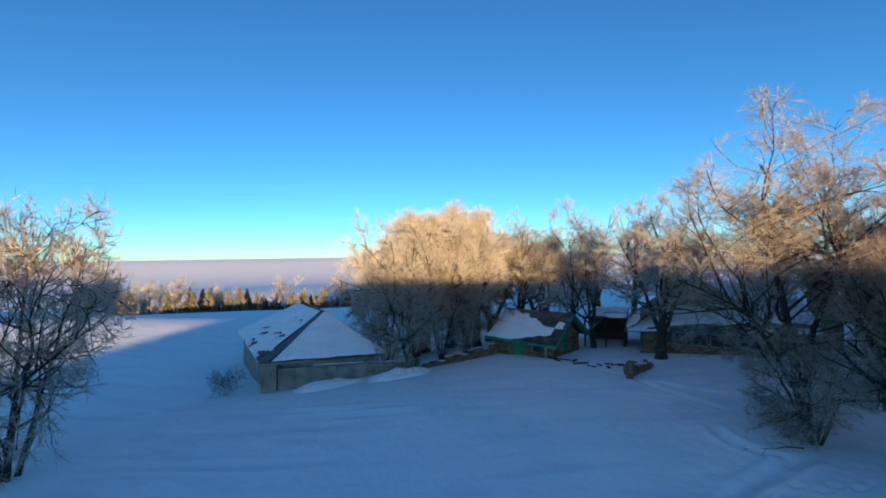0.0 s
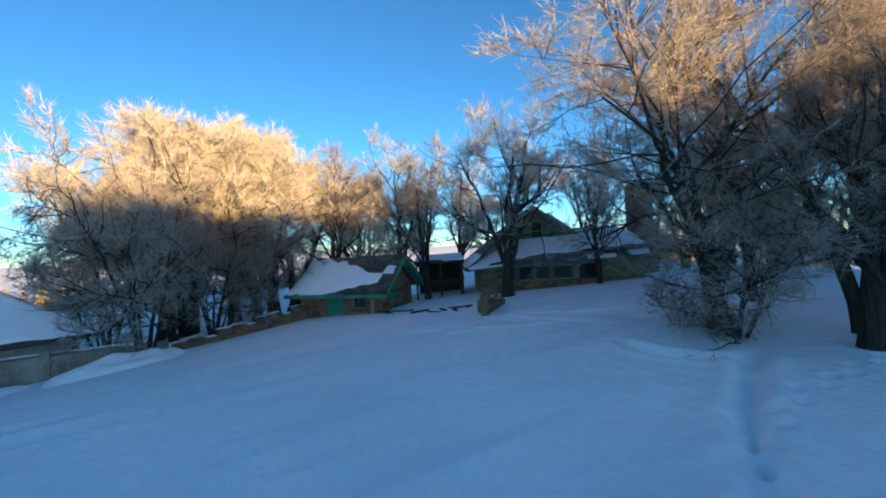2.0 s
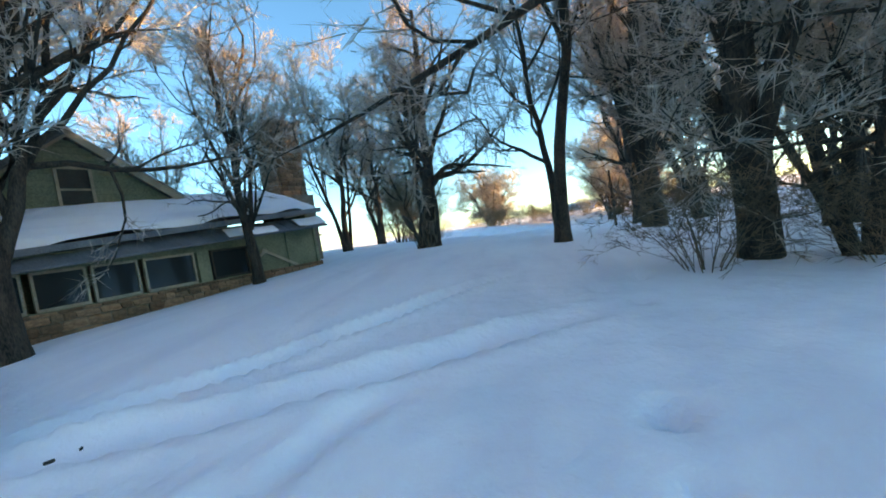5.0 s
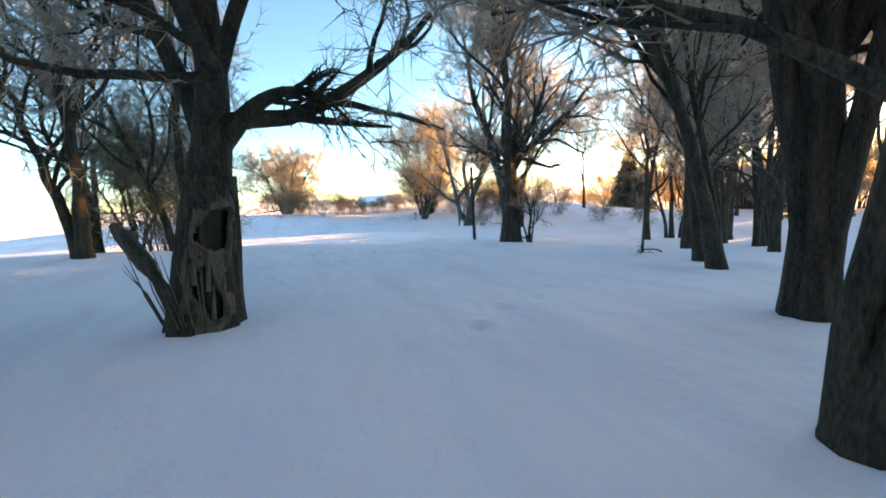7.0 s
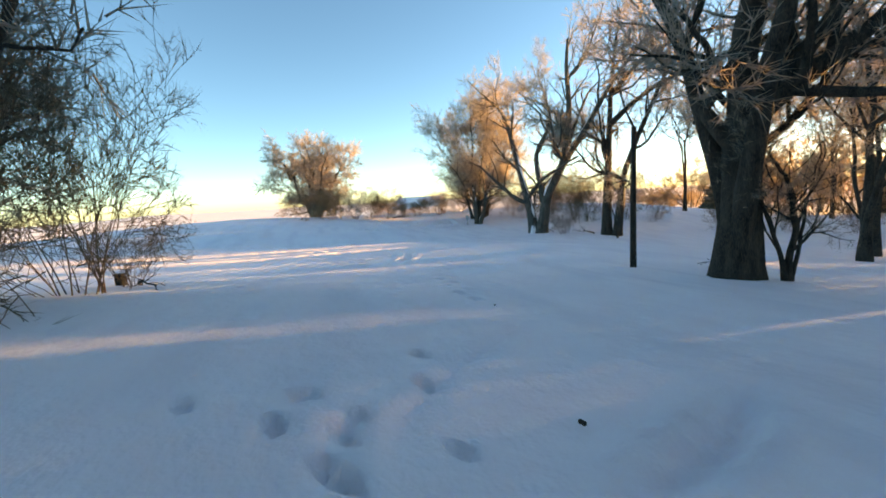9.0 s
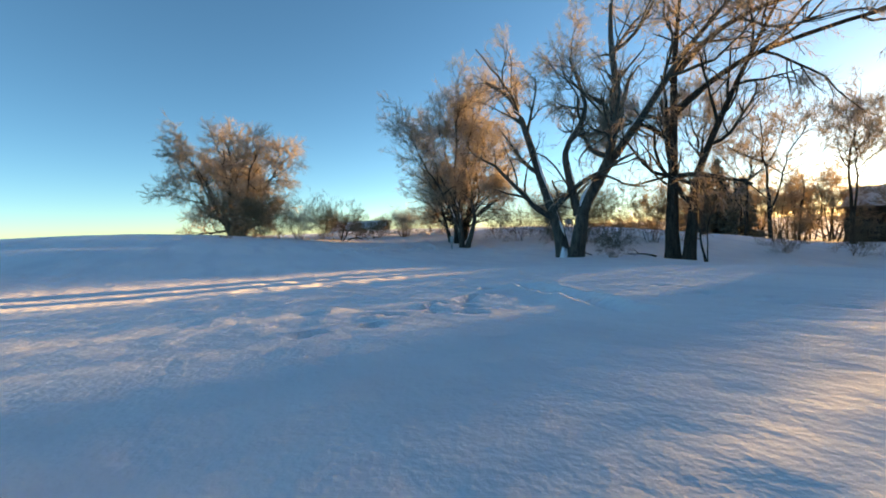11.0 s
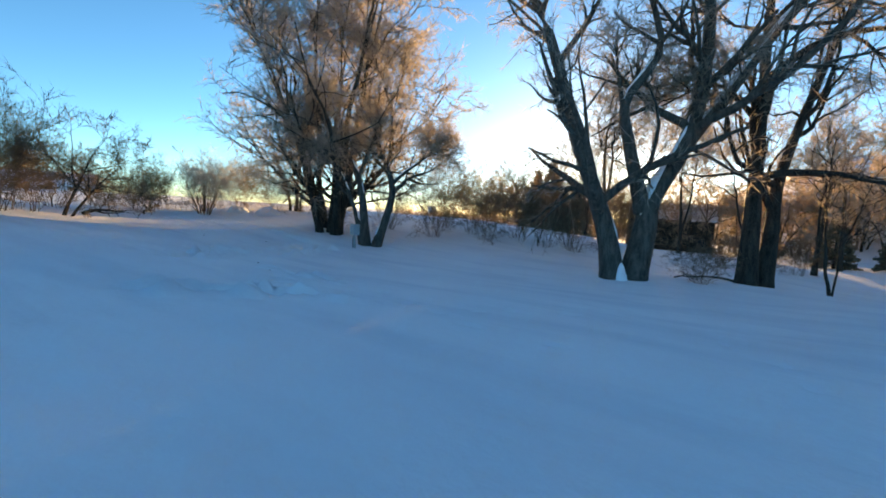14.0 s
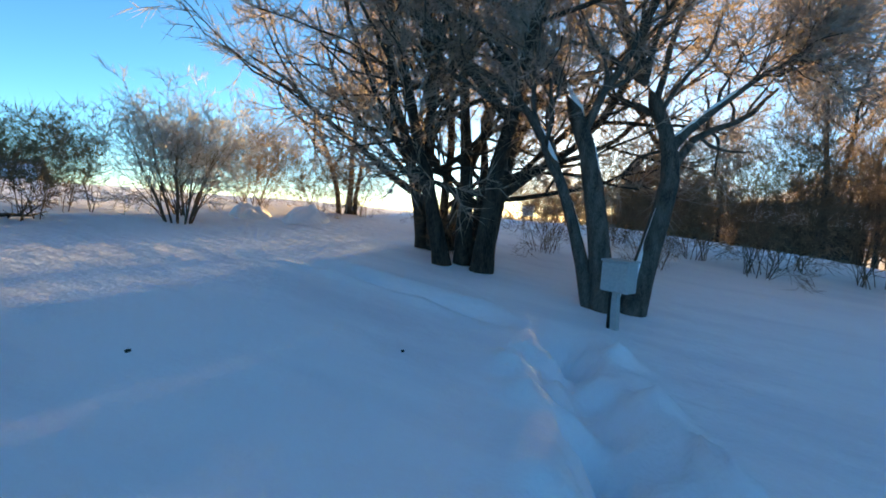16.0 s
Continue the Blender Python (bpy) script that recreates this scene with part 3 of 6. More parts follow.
KINDS = {
    # broad frosted willow, several stems
    "dome": tree_meshes(21, [(0, 0, 0.05, 0.05, 8.6, 0.3), (0.4, 0.2, -0.42, 0.15, 7.6, 0.24), (-0.3, 0.3, 0.42, -0.2, 7.4, 0.22)], 7, 8, 9, 22, FROST, BARK, 64, 0.03, limb_at=0.25, ratio=0.6, twig_r=0.013, fine_len=0.5, twig_least=0.8),
    "dome_b": tree_meshes(22, [(0, 0, -0.3, 0.1, 8.8, 0.3), (0.5, 0, 0.3, 0.2, 8.6, 0.26), (0.2, 0.2, 0.0, -0.25, 8.6, 0.22)], 7, 8, 9, 20, FROST, BARK, 64, 0.03, limb_at=0.28, ratio=0.6, twig_r=0.013, fine_len=0.5, twig_least=0.8),
    # tall open elm with frosted top
    "elm": tree_meshes(23, [(0, 0, 0.03, 0.02, 11.5, 0.34), (0.15, 0.1, -0.2, 0.08, 9.0, 0.2)], 8, 7, 8, 16, FROST, BARK, 44, 0.14, limb_at=0.22, ratio=0.52, twig_r=0.015, fine_len=0.38, split=0.15, flare=1.3, twig_least=0.75),
    "elm_b": tree_meshes(24, [(0, 0, -0.06, 0.04, 10.5, 0.28), (0.2, -0.1, 0.16, -0.05, 9.5, 0.22)], 7, 6, 8, 15, FROST_LIGHT, BARK, 40, 0.15, limb_at=0.25, ratio=0.5, twig_r=0.013, fine_len=0.38, split=0.15, flare=1.3, twig_least=0.75),
    # slim pair of stems
    "slim": tree_meshes(25, [(0, 0, 0.05, 0.0, 9.0, 0.16), (0.15, 0.05, 0.17, 0.05, 7.6, 0.11), (-0.1, 0, -0.12, 0.06, 7.8, 0.1)], 8, 6, 7, 12, FROST_LIGHT, BARK, 34, 0.16, limb_at=0.2, ratio=0.42, twig_r=0.009, fine_len=0.32),
    # grove tree, brown twigs with a breath of frost
    "grove": tree_meshes(26, [(0, 0, 0.04, 0.03, 10.5, 0.19), (0.12, 0.1, -0.2, 0.12, 9.4, 0.15)], 8, 6, 7, 14, FROST_LIGHT, BARK, 48, 0.12, limb_at=0.22, ratio=0.54, twig_r=0.013, fine_len=0.42, split=0.12, flare=1.3, twig_least=0.75),
    "grove_b": tree_meshes(27, [(0, 0, -0.13, 0.02, 9.5, 0.18), (0.4, 0.3, 0.2, 0.06, 9.0, 0.15), (-0.3, -0.2, -0.02, -0.18, 8.5, 0.13)], 6, 6, 7, 14, FROST_LIGHT, BARK, 46, 0.11, limb_at=0.2, ratio=0.52, twig_r=0.013, fine_len=0.42, twig_least=0.75, split=0.12),
    # tall tree whose crown begins well above the ground
    "highcrown": tree_meshes(46, [(0, 0, 0.03, 0.02, 13.0, 0.2), (0.15, 0.1, -0.14, 0.06, 12.0, 0.15)], 9, 6, 7, 12, FROST_LIGHT, BARK, 52, 0.12, limb_at=0.52, ratio=0.42, twig_r=0.017, fine_len=0.5, split=0.2, flare=1.3, twig_least=0.8),
    # low many-stemmed shrubs
    "shrub": tree_meshes(28, [(0.15 * math.cos(q), 0.15 * math.sin(q), 0.55 * math.cos(q), 0.55 * math.sin(q), 1.7, 0.014) for q in np.arange(13) * 0.483] + [(0, 0, 0.05, 0.1, 2.0, 0.03)], 3, 3, 4, 8, TWIG, TWIG, 32, 0.08, limb_at=0.12, ratio=0.5, twig_r=0.006, fine_len=0.22, twig_least=0.2, flare=1.1, coarse=True),
    "frost_shrub": tree_meshes(29, [(0.2 * math.cos(q), 0.2 * math.sin(q), 0.45 * math.cos(q), 0.45 * math.sin(q), 2.4, 0.03) for q in np.arange(12) * 0.524] + [(0, 0, 0.1, 0.0, 3.0, 0.045)], 4, 3, 5, 9, FROST, TWIG, 36, 0.08, limb_at=0.12, ratio=0.5, twig_r=0.008, fine_len=0.25, twig_least=0.3, flare=1.1, coarse=True),
    "belt": tree_meshes(30, [(0, 0, 0.05, 0, 8.5, 0.25), (0.8, 0.3, 0.22, 0.1, 7.8, 0.18), (-0.7, 0.3, -0.24, 0.05, 7.6, 0.18)], 5, 4, 5, 5, FROST, BARK, 52, 0.1, limb_at=0.08, ratio=0.55, twig_r=0.035, fine_len=0.7, coarse=True),
    # the wide round tree in the open field
    "round": tree_meshes(31, [(0.25 * math.cos(q), 0.25 * math.sin(q), 0.5 * math.cos(q), 0.5 * math.sin(q), 5.6, 0.17) for q in np.arange(7) * 0.898] + [(0, 0, 0.03, 0, 7.0, 0.25)], 8, 6, 8, 13, FROST_LIGHT, BARK, 58, 0.04, limb_at=0.12, ratio=0.48, twig_r=0.014, fine_len=0.4, twig_least=0.75),
    # background thicket of bare grown-out bushes
    "thicket": tree_meshes(41, [(0, 0, 0.03, 0, 8.8, 0.16), (0.6, 0.2, 0.3, 0.1, 8.0, 0.12), (-0.6, 0.2, -0.3, 0.1, 7.8, 0.12), (0.1, -0.5, 0.05, -0.3, 7.6, 0.12)], 4, 4, 5, 6, THICKET, BARK, 48, 0.08, limb_at=0.1, ratio=0.55, twig_r=0.04, fine_len=0.95, twig_least=0.9, coarse=True),
    "thicket_b": tree_meshes(42, [(0, 0, -0.1, 0, 8.4, 0.16), (0.8, 0.2, 0.16, 0.1, 7.2, 0.12), (-0.8, 0.1, -0.42, 0.1, 6.8, 0.12), (0.3, 0.5, 0.4, 0.3, 6.6, 0.12)], 4, 4, 5, 6, THICKET, BARK, 50, 0.08, limb_at=0.08, ratio=0.55, twig_r=0.04, fine_len=0.95, twig_least=0.9, coarse=True),
    # dense fine-twigged bush, brown
    "bush": tree_meshes(43, [(0.25 * math.cos(q), 0.25 * math.sin(q), 0.5 * math.cos(q * 1.7), 0.5 * math.sin(q * 1.7), 1.9 + 0.35 * math.sin(q * 5), 0.012) for q in np.arange(15) * 0.419], 4, 3, 4, 7, TWIG, TWIG, 34, 0.1, limb_at=0.1, ratio=0.5, twig_r=0.005, fine_len=0.26, twig_least=0.25, flare=1.1, coarse=True),
    # one arching stem with a flat dark top
    "arch": tree_meshes(44, [(0, 0, 0.75, 0.0, 2.1, 0.09), (0.1, 0.1, 1.0, 0.3, 1.7, 0.06)], 9, 5, 6, 12, TWIG, BARK, 60, -0.02, limb_at=0.4, ratio=0.6, twig_r=0.006, fine_len=0.24, twig_least=0.3, coarse=True),
    # dry reddish brush
    "brush": tree_meshes(45, [(0.5 * math.cos(q * 2.4), 0.5 * math.sin(q * 2.4), 0.3 * math.cos(q * 3.1), 0.3 * math.sin(q * 3.1), 1.5 + 0.3 * math.sin(q * 7), 0.014) for q in np.arange(14) * 0.449], 3, 3, 4, 8, REED, TWIG, 28, 0.1, limb_at=0.15, ratio=0.5, twig_r=0.007, fine_len=0.26, twig_least=0.25, flare=1.1, coarse=True),
    # particular trees
    "hollow": tree_meshes(32, [([(0.14, -0.2, 1.5), (0.18, -0.25, 1.9), (0.21, -0.36, 2.5), (0.2, -0.48, 3.3), (0.25, -0.5, 5.0), (0.1, -0.8, 7.5), (0.0, -0.9, 9.0)], 0.34),
                               ([(0.2, -0.3, 2.3), (0.36, -0.1, 3.0), (0.6, 0.3, 4.2), (0.9, 0.7, 6.0), (1.1, 1.0, 7.5)], 0.17)],
                           9, 7, 7, 14, FROST_LIGHT, BARK, 55, 0.08, droop=0.25, limb_at=0.3, ratio=0.45, twig_r=0.009, flare=1.0),
    "veetree": tree_meshes(33, [([(0.3, 0.15, -0.4), (0.6, 0.2, 1.2), (1.1, 0.3, 2.6), (2.2, 0.5, 5.1), (3.2, 0.8, 7.9), (4.3, 1.1, 10.0), (6.3, 1.9, 11.6)], 0.45),
                                ([(-0.35, -0.15, -0.4), (-0.6, -0.4, 1.5), (-0.8, -0.7, 3.0), (-1.9, -1.5, 5.4), (-2.2, -1.9, 8.7), (-1.8, -2.0, 11.8), (-1.6, -2.3, 14.0)], 0.5),
                                ([(-1.3, -1.1, 4.1), (-2.0, -1.5, 5.2), (-3.5, -2.5, 7.4), (-5.0, -3.4, 9.8), (-6.4, -4.3, 11.6), (-7.8, -5.2, 13.0)], 0.3),
                                ([(-0.5, -0.45, 2.4), (0.3, -0.3, 5.0), (0.5, -0.4, 6.4), (-0.5, -1.0, 8.2), (0.1, -1.0, 10.2), (0.6, -0.8, 11.6)], 0.27)],
                            8, 7, 8, 12, FROST_LIGHT, BARK_GREY, 52, 0.07, droop=0.12, limb_at=0.3, ratio=0.42, twig_r=0.012, snow=True, flare=1.25, twig_least=0.75),
    "fork": tree_meshes(34, [(0, 0, 0.02, 0.02, 8.5, 0.5), (-0.15, 0.1, -0.26, 0.1, 9.5, 0.28), (0.15, 0, 0.25, 0.02, 9.5, 0.28), (0.1, -0.1, 0.08, -0.2, 9.0, 0.24)], 7, 7, 9, 16, FROST_LIGHT, BARK, 48, 0.1, limb_at=0.28, ratio=0.5, twig_r=0.012, flare=1.3, split=0.13, twig_least=0.75),
    "spread": tree_meshes(47, [([(0.25, 0.1, -0.4), (0.35, 0.0, 2.5), (0.4, -0.2, 5.4), (0.57, -0.5, 10.2), (0.6, -1.0, 14.0)], 0.42),
                                ([(-0.4, -0.3, -0.4), (-0.5, -0.6, 2.2), (-0.6, -0.9, 4.5), (-1.9, -2.2, 8.7), (-3.2, -3.6, 12.4)], 0.36),
                                ([(0.45, -0.35, 7.8), (-1.2, -1.8, 9.4), (-3.2, -3.3, 10.4), (-7.5, -6.6, 11.2), (-11.0, -9.2, 10.6)], 0.2),
                                ([(0.4, -0.6, 10.0), (-1.2, -2.0, 11.8), (-3.8, -4.0, 12.7), (-8.0, -7.0, 12.4), (-9.9, -8.6, 13.6)], 0.17),
                                ([(0.5, -0.2, 6.4), (2.3, 1.0, 7.6), (4.3, 2.5, 6.6)], 0.12)],
                           9, 7, 8, 11, FROST_LIGHT, BARK, 50, 0.04, droop=0.12, limb_at=0.3, ratio=0.4, twig_r=0.012, fine_len=0.45, flare=1.25, twig_least=0.8),
    # thin bare sapling with a few high shoots
    "sapling": tree_meshes(48, [(0, 0, -0.22, 0.0, 5.2, 0.07), (0.03, 0.02, 0.1, 0.1, 4.4, 0.045)], 5, 4, 5, 7, FROST_LIGHT, BARK, 42, 0.1, limb_at=0.5, ratio=0.42, twig_r=0.008, fine_len=0.3, split=0.45, flare=1.2),
    "clump": tree_meshes(135, [(0, 0, -0.25, 0.02, 9.5, 0.17), (0.5, 0.2, 0.24, 0.1, 9.8, 0.18), (-0.4, 0.3, -0.5, 0.2, 8.2, 0.13), (0.1, -0.4, 0.03, -0.34, 9.0, 0.15), (0.2, 0.3, 0.0, 0.14, 10.5, 0.17)], 10, 7, 8, 12, FROST_LIGHT, BARK, 54, 0.07, limb_at=0.14, ratio=0.5, twig_r=0.012, twig_least=0.8),
    "snowy_vee": tree_meshes(40, [([(-0.05, -0.3, -0.4), (0.1, -0.36, 0.5), (0.23, -0.4, 1.4), (0.6, -0.45, 3.15), (1.3, -0.3, 4.6), (2.4, 0.1, 5.95), (3.3, 0.35, 7.3)], 0.29),
                                  ([(-0.4, -0.5, -0.4), (-0.55, -0.75, 0.6), (-0.68, -0.95, 1.3), (-0.9, -1.2, 2.6), (-0.73, -1.22, 3.6), (-0.25, -1.1, 4.7), (0.15, -1.0, 5.7), (0.6, -0.95, 7.6)], 0.27),
                                  ([(0.2, -0.3, -0.3), (0.64, -0.33, 1.3), (1.1, -0.2, 2.6), (1.8, 0.0, 3.9), (2.8, 0.36, 4.7), (3.9, 0.8, 5.5)], 0.15),
                                  ([(-0.8, -1.2, 3.2), (-1.34, -1.5, 3.8), (-2.2, -2.0, 4.6), (-3.2, -2.6, 5.3)], 0.11)],
                              8, 7, 8, 13, FROST_LIGHT, BARK_GREY, 50, 0.05, limb_at=0.36, ratio=0.42, twig_r=0.009, snow=True, flare=1.2, twig_least=0.75),
    "leaner": tree_meshes(36, [(0, 0, -0.32, 0.0, 8.5, 0.19), (0.05, 0.05, -0.1, 0.12, 7.0, 0.12)], 8, 6, 7, 16, FROST_LIGHT, BARK, 42, 0.14, limb_at=0.3, ratio=0.48, twig_r=0.011, split=0.1),
    "big": tree_meshes(37, [(0, 0, -0.16, 0.06, 14.5, 0.22), (0.06, 0.05, 0.18, 0.1, 13.0, 0.17), (-0.05, 0, -0.36, -0.05, 11.5, 0.14)], 10, 8, 9, 20, FROST_MID, BARK, 62, 0.06, limb_at=0.34, ratio=0.5, twig_r=0.0105, fine_len=0.34, split=0.14, flare=1.2, twig_least=0.75),
    "yardtree": tree_meshes(38, [(0, 0, 0.02, 0.0, 9.5, 0.34), (0, 0, 0.34, 0.05, 8.5, 0.2), (0, 0, -0.36, 0.1, 8.5, 0.22), (0, 0.1, 0.14, 0.2, 9.0, 0.2)], 7, 6, 8, 15, FROST, BARK, 44, 0.13, limb_at=0.28, ratio=0.48, twig_r=0.014, fine_len=0.36, split=0.2, twig_least=0.75),
    "lowtree": tree_meshes(39, [(0, 0, -0.32, 0.1, 5.6, 0.12), (0.15, 0, 0.3, 0.08, 5.4, 0.1), (0, 0.2, 0.05, 0.3, 5.6, 0.09), (0.1, -0.2, 0.1, -0.36, 5.0, 0.08), (-0.1, -0.1, -0.4, -0.3, 4.6, 0.07)], 8, 6, 7, 12, FROST_MID, BARK, 58, 0.02, limb_at=0.12, ratio=0.52, twig_r=0.0105, fine_len=0.34, flare=1.15),
}


def conifer_mesh(seed, height=8.0, radius=2.8):
    rng = np.random.RandomState(seed)
    z = np.linspace(0.5, height, 20)
    starts, ends = [], []
    for q in z:
        r = radius * (1 - q / height) ** 0.85 + 0.12
        for _ in range(11):
            a = rng.uniform(0, 6.283)
            rr = r * rng.uniform(0.7, 1.15)
            starts.append((0, 0, q))
            ends.append((rr * math.cos(a), rr * math.sin(a), q - rr * rng.uniform(0.1, 0.35)))
    s, e = np.array(starts), np.array(ends)
    co, f = spikes(e, s, np.full(len(s), 0.24))
    k = 7
    idx = np.repeat(np.arange(len(s)), k)
    w = rng.uniform(0.35, 1.0, len(idx))[:, None]
    at = s[idx] * (1 - w) + e[idx] * w
    out = at + unit(rng.normal(size=at.shape) + np.array([0, 0, -0.2])) * 0.5
    c2, f2 = blades(at, out, np.full(len(at), 0.11), rng)
    trunk = mesh_of("conifer", [tubes(np.array([[(0, 0, -0.3), (0, 0, height * 0.5), (0, 0, height)]], float), np.array([[0.2, 0.12, 0.02]]), 6)], BARK)
    return trunk, mesh_of("conifer", [(co, f), (c2, f2)], PINE)


CONIFERS = [conifer_mesh(s) for s in (51, 52)]


def conifer(k, x, y, turn, size, label, group=""):
    ob = thing("conifer", stand(x, y, turn, size), label, "conifer", group)
    for nm, me in zip(("trunk", "needles"), CONIFERS[k]):
        c = new(nm, me)
        c.parent = ob
    return ob


# farmyard trees
OPEN, DARK = "bare frosted tree standing in snow", "bare dark-barked tree with lightly frosted twigs"
plant("hollow", 25.22, 22.36, 0, 1.0, 1.0, "old tree with a hollow, split trunk base")
plant("leaner", 20.6, 17.8, 20, 1.0, 1.1, "leaning bare tree with thin dark trunk")
plant("big", 15.5, 15.9, 0, 1.05, 0.75, "tall tree with sunlit frosted top")
plant("fork", 22.4, 14.9, 40, 0.62, 1.75, "massive thick-trunked old tree")
plant("lowtree", 15.0, 15.0, 10, 0.85, 0.85, "low spreading tree thick with frost")
plant("grove_b", 18.0, 13.0, 75, 0.9, 1.0, DARK)
plant("fork", 16.6, 12.6, 320, 0.6, 1.2, DARK)
plant("yardtree", 15.2, 28.4, 0, 1.0, 1.0, "wide frosted tree beside the farmhouse")
plant("slim", 21.3, 27.25, 30, 1.0, 1.0, "slim double-stemmed tree against the porch")
plant("slim", 29.5, 27.5, 140, 1.05, 1.05, DARK)
plant("elm_b", 33.5, 26.9, 100, 0.8, 0.9, DARK)
plant("elm_b", 32.0, 32.0, 200, 0.85, 0.9, DARK)
plant("lowtree", -18.9, 14.2, 120, 1.5, 1.35, "low spreading tree thick with frost")
plant("lowtree", -3.2, 28.3, 60, 1.05, 1.25, "frosted bushy tree leaning over the wall")
plant("lowtree", -1.0, 32.2, 170, 0.95, 1.1, "frosted bushy tree behind the wall")
plant("lowtree", -5.4, 31.0, 280, 1.0, 1.15, "frosted bushy tree behind the wall")
plant("lowtree", 1.4, 34.0, 30, 0.9, 1.0, "frosted bushy tree behind the wall")
for kind, x, y, turn, size in (("dome", -4.0, 35.0, 0, 1.25), ("dome_b", -0.5, 38.0, 90, 1.35), ("dome", 3.5, 40.0, 200, 1.3), ("dome_b", 8.5, 41.5, 20, 1.0), ("elm", 11.5, 38.5, 120, 0.85),
                               ("dome", -5.0, 42.0, 150, 1.2), ("elm", 15.5, 44.0, 30, 1.0), ("elm_b", 12.0, 33.8, 250, 0.8), ("elm", 20.5, 47.0, 200, 1.0), ("dome_b", 26.0, 50.0, 60, 0.9), ("elm_b", 6.0, 36.0, 310, 0.9),
                               ("elm", 1.0, 34.8, 75, 0.85), ("dome_b", -3.0, 37.2, 250, 1.25), ("dome", 1.8, 37.2, 310, 1.05), ("elm_b", 33.0, 42.0, 15, 0.95)):
    plant(kind, x, y, turn, size, 1.0, OPEN, group="trees behind the farmyard")
# grove beside the open snowfield
for kind, x, y, turn, size in (("leaner", 25.5, 12.3, 270, 0.98), ("leaner", 26.6, 11.4, 290, 0.88), ("grove", 30.8, 6.8, 10, 0.85), ("grove", 33.0, 3.2, 60, 1.15), ("grove_b", 31.5, 1.5, 250, 1.2), ("grove", 44.0, -5.0, 10, 1.35), ("grove_b", 36.5, -3.0, 90, 1.35), ("grove_b", 46.6, -10.6, 180, 1.25),
                               ("grove", 28.5, 5.5, 270, 0.9), ("elm_b", 40.5, -9.0, 30, 1.4)):
    plant(kind, x, y, turn, size, 1.0, DARK, group="grove trees")
plant("fork", 38.0, 10.6, 0, 1.06, 1.16, "massive forked tree with thick flared trunk")
plant("slim", 37.3, 9.9, 80, 0.55, 0.8, "small crooked tree beside the forked one")
plant("grove_b", 36.0, 24.8, 60, 1.0, 1.0, DARK)
plant("grove", 38.5, 28.5, 210, 0.9, 1.0, DARK)
plant("lowtree", 38.6, 27.2, 40, 0.75, 1.1, "frosted bushy tree at the field edge")
plant("round", 88.0, 22.4, 0, 1.45, 0.95, "wide round-crowned tree alone in the snowfield")
plant("veetree", 63.9, 2.25, 0, 1.06, 1.1, "tall tree forking low into a wide vee")
plant("snowy_vee", 76.0, 4.1, 0, 1.0, 1.0, "leaning vee-shaped tree with snow on its limbs")
plant("clump", 80.9, 0.9, 20, 1.15, 0.95, "dense dark-trunked tree clump")
plant("clump", 79.6, 2.4, 130, 1.3, 1.0, "dense dark-trunked tree clump")
plant("spread", 58.7, -1.5, 0, 1.03, 1.1, "tall twin-trunked tree with long sweeping boughs")
plant("sapling", 56.4, -0.45, 190, 1.0, 1.0, "thin young tree leaning in snow")
plant("grove_b", 87.0, -2.0, 20, 0.8, 1.0, DARK, group="grove trees")
for x, y, turn, size in ((47.5, -27.0, 0, 0.95), (51.0, -21.0, 90, 0.9), (54.3, -30.0, 200, 1.0), (59.8, -28.5, 310, 0.95), (64.5, -24.5, 45, 0.95), (43.0, -22.0, 140, 1.0), (69.5, -30.0, 250, 0.9), (38.0, -17.0, 20, 1.1), (33.0, -12.0, 170, 1.0), (66.5, -17.0, 300, 1.0)):
    plant("highcrown", x, y, turn, size, 1.0, "tall bare tree with a high frosted crown", group="grove trees")
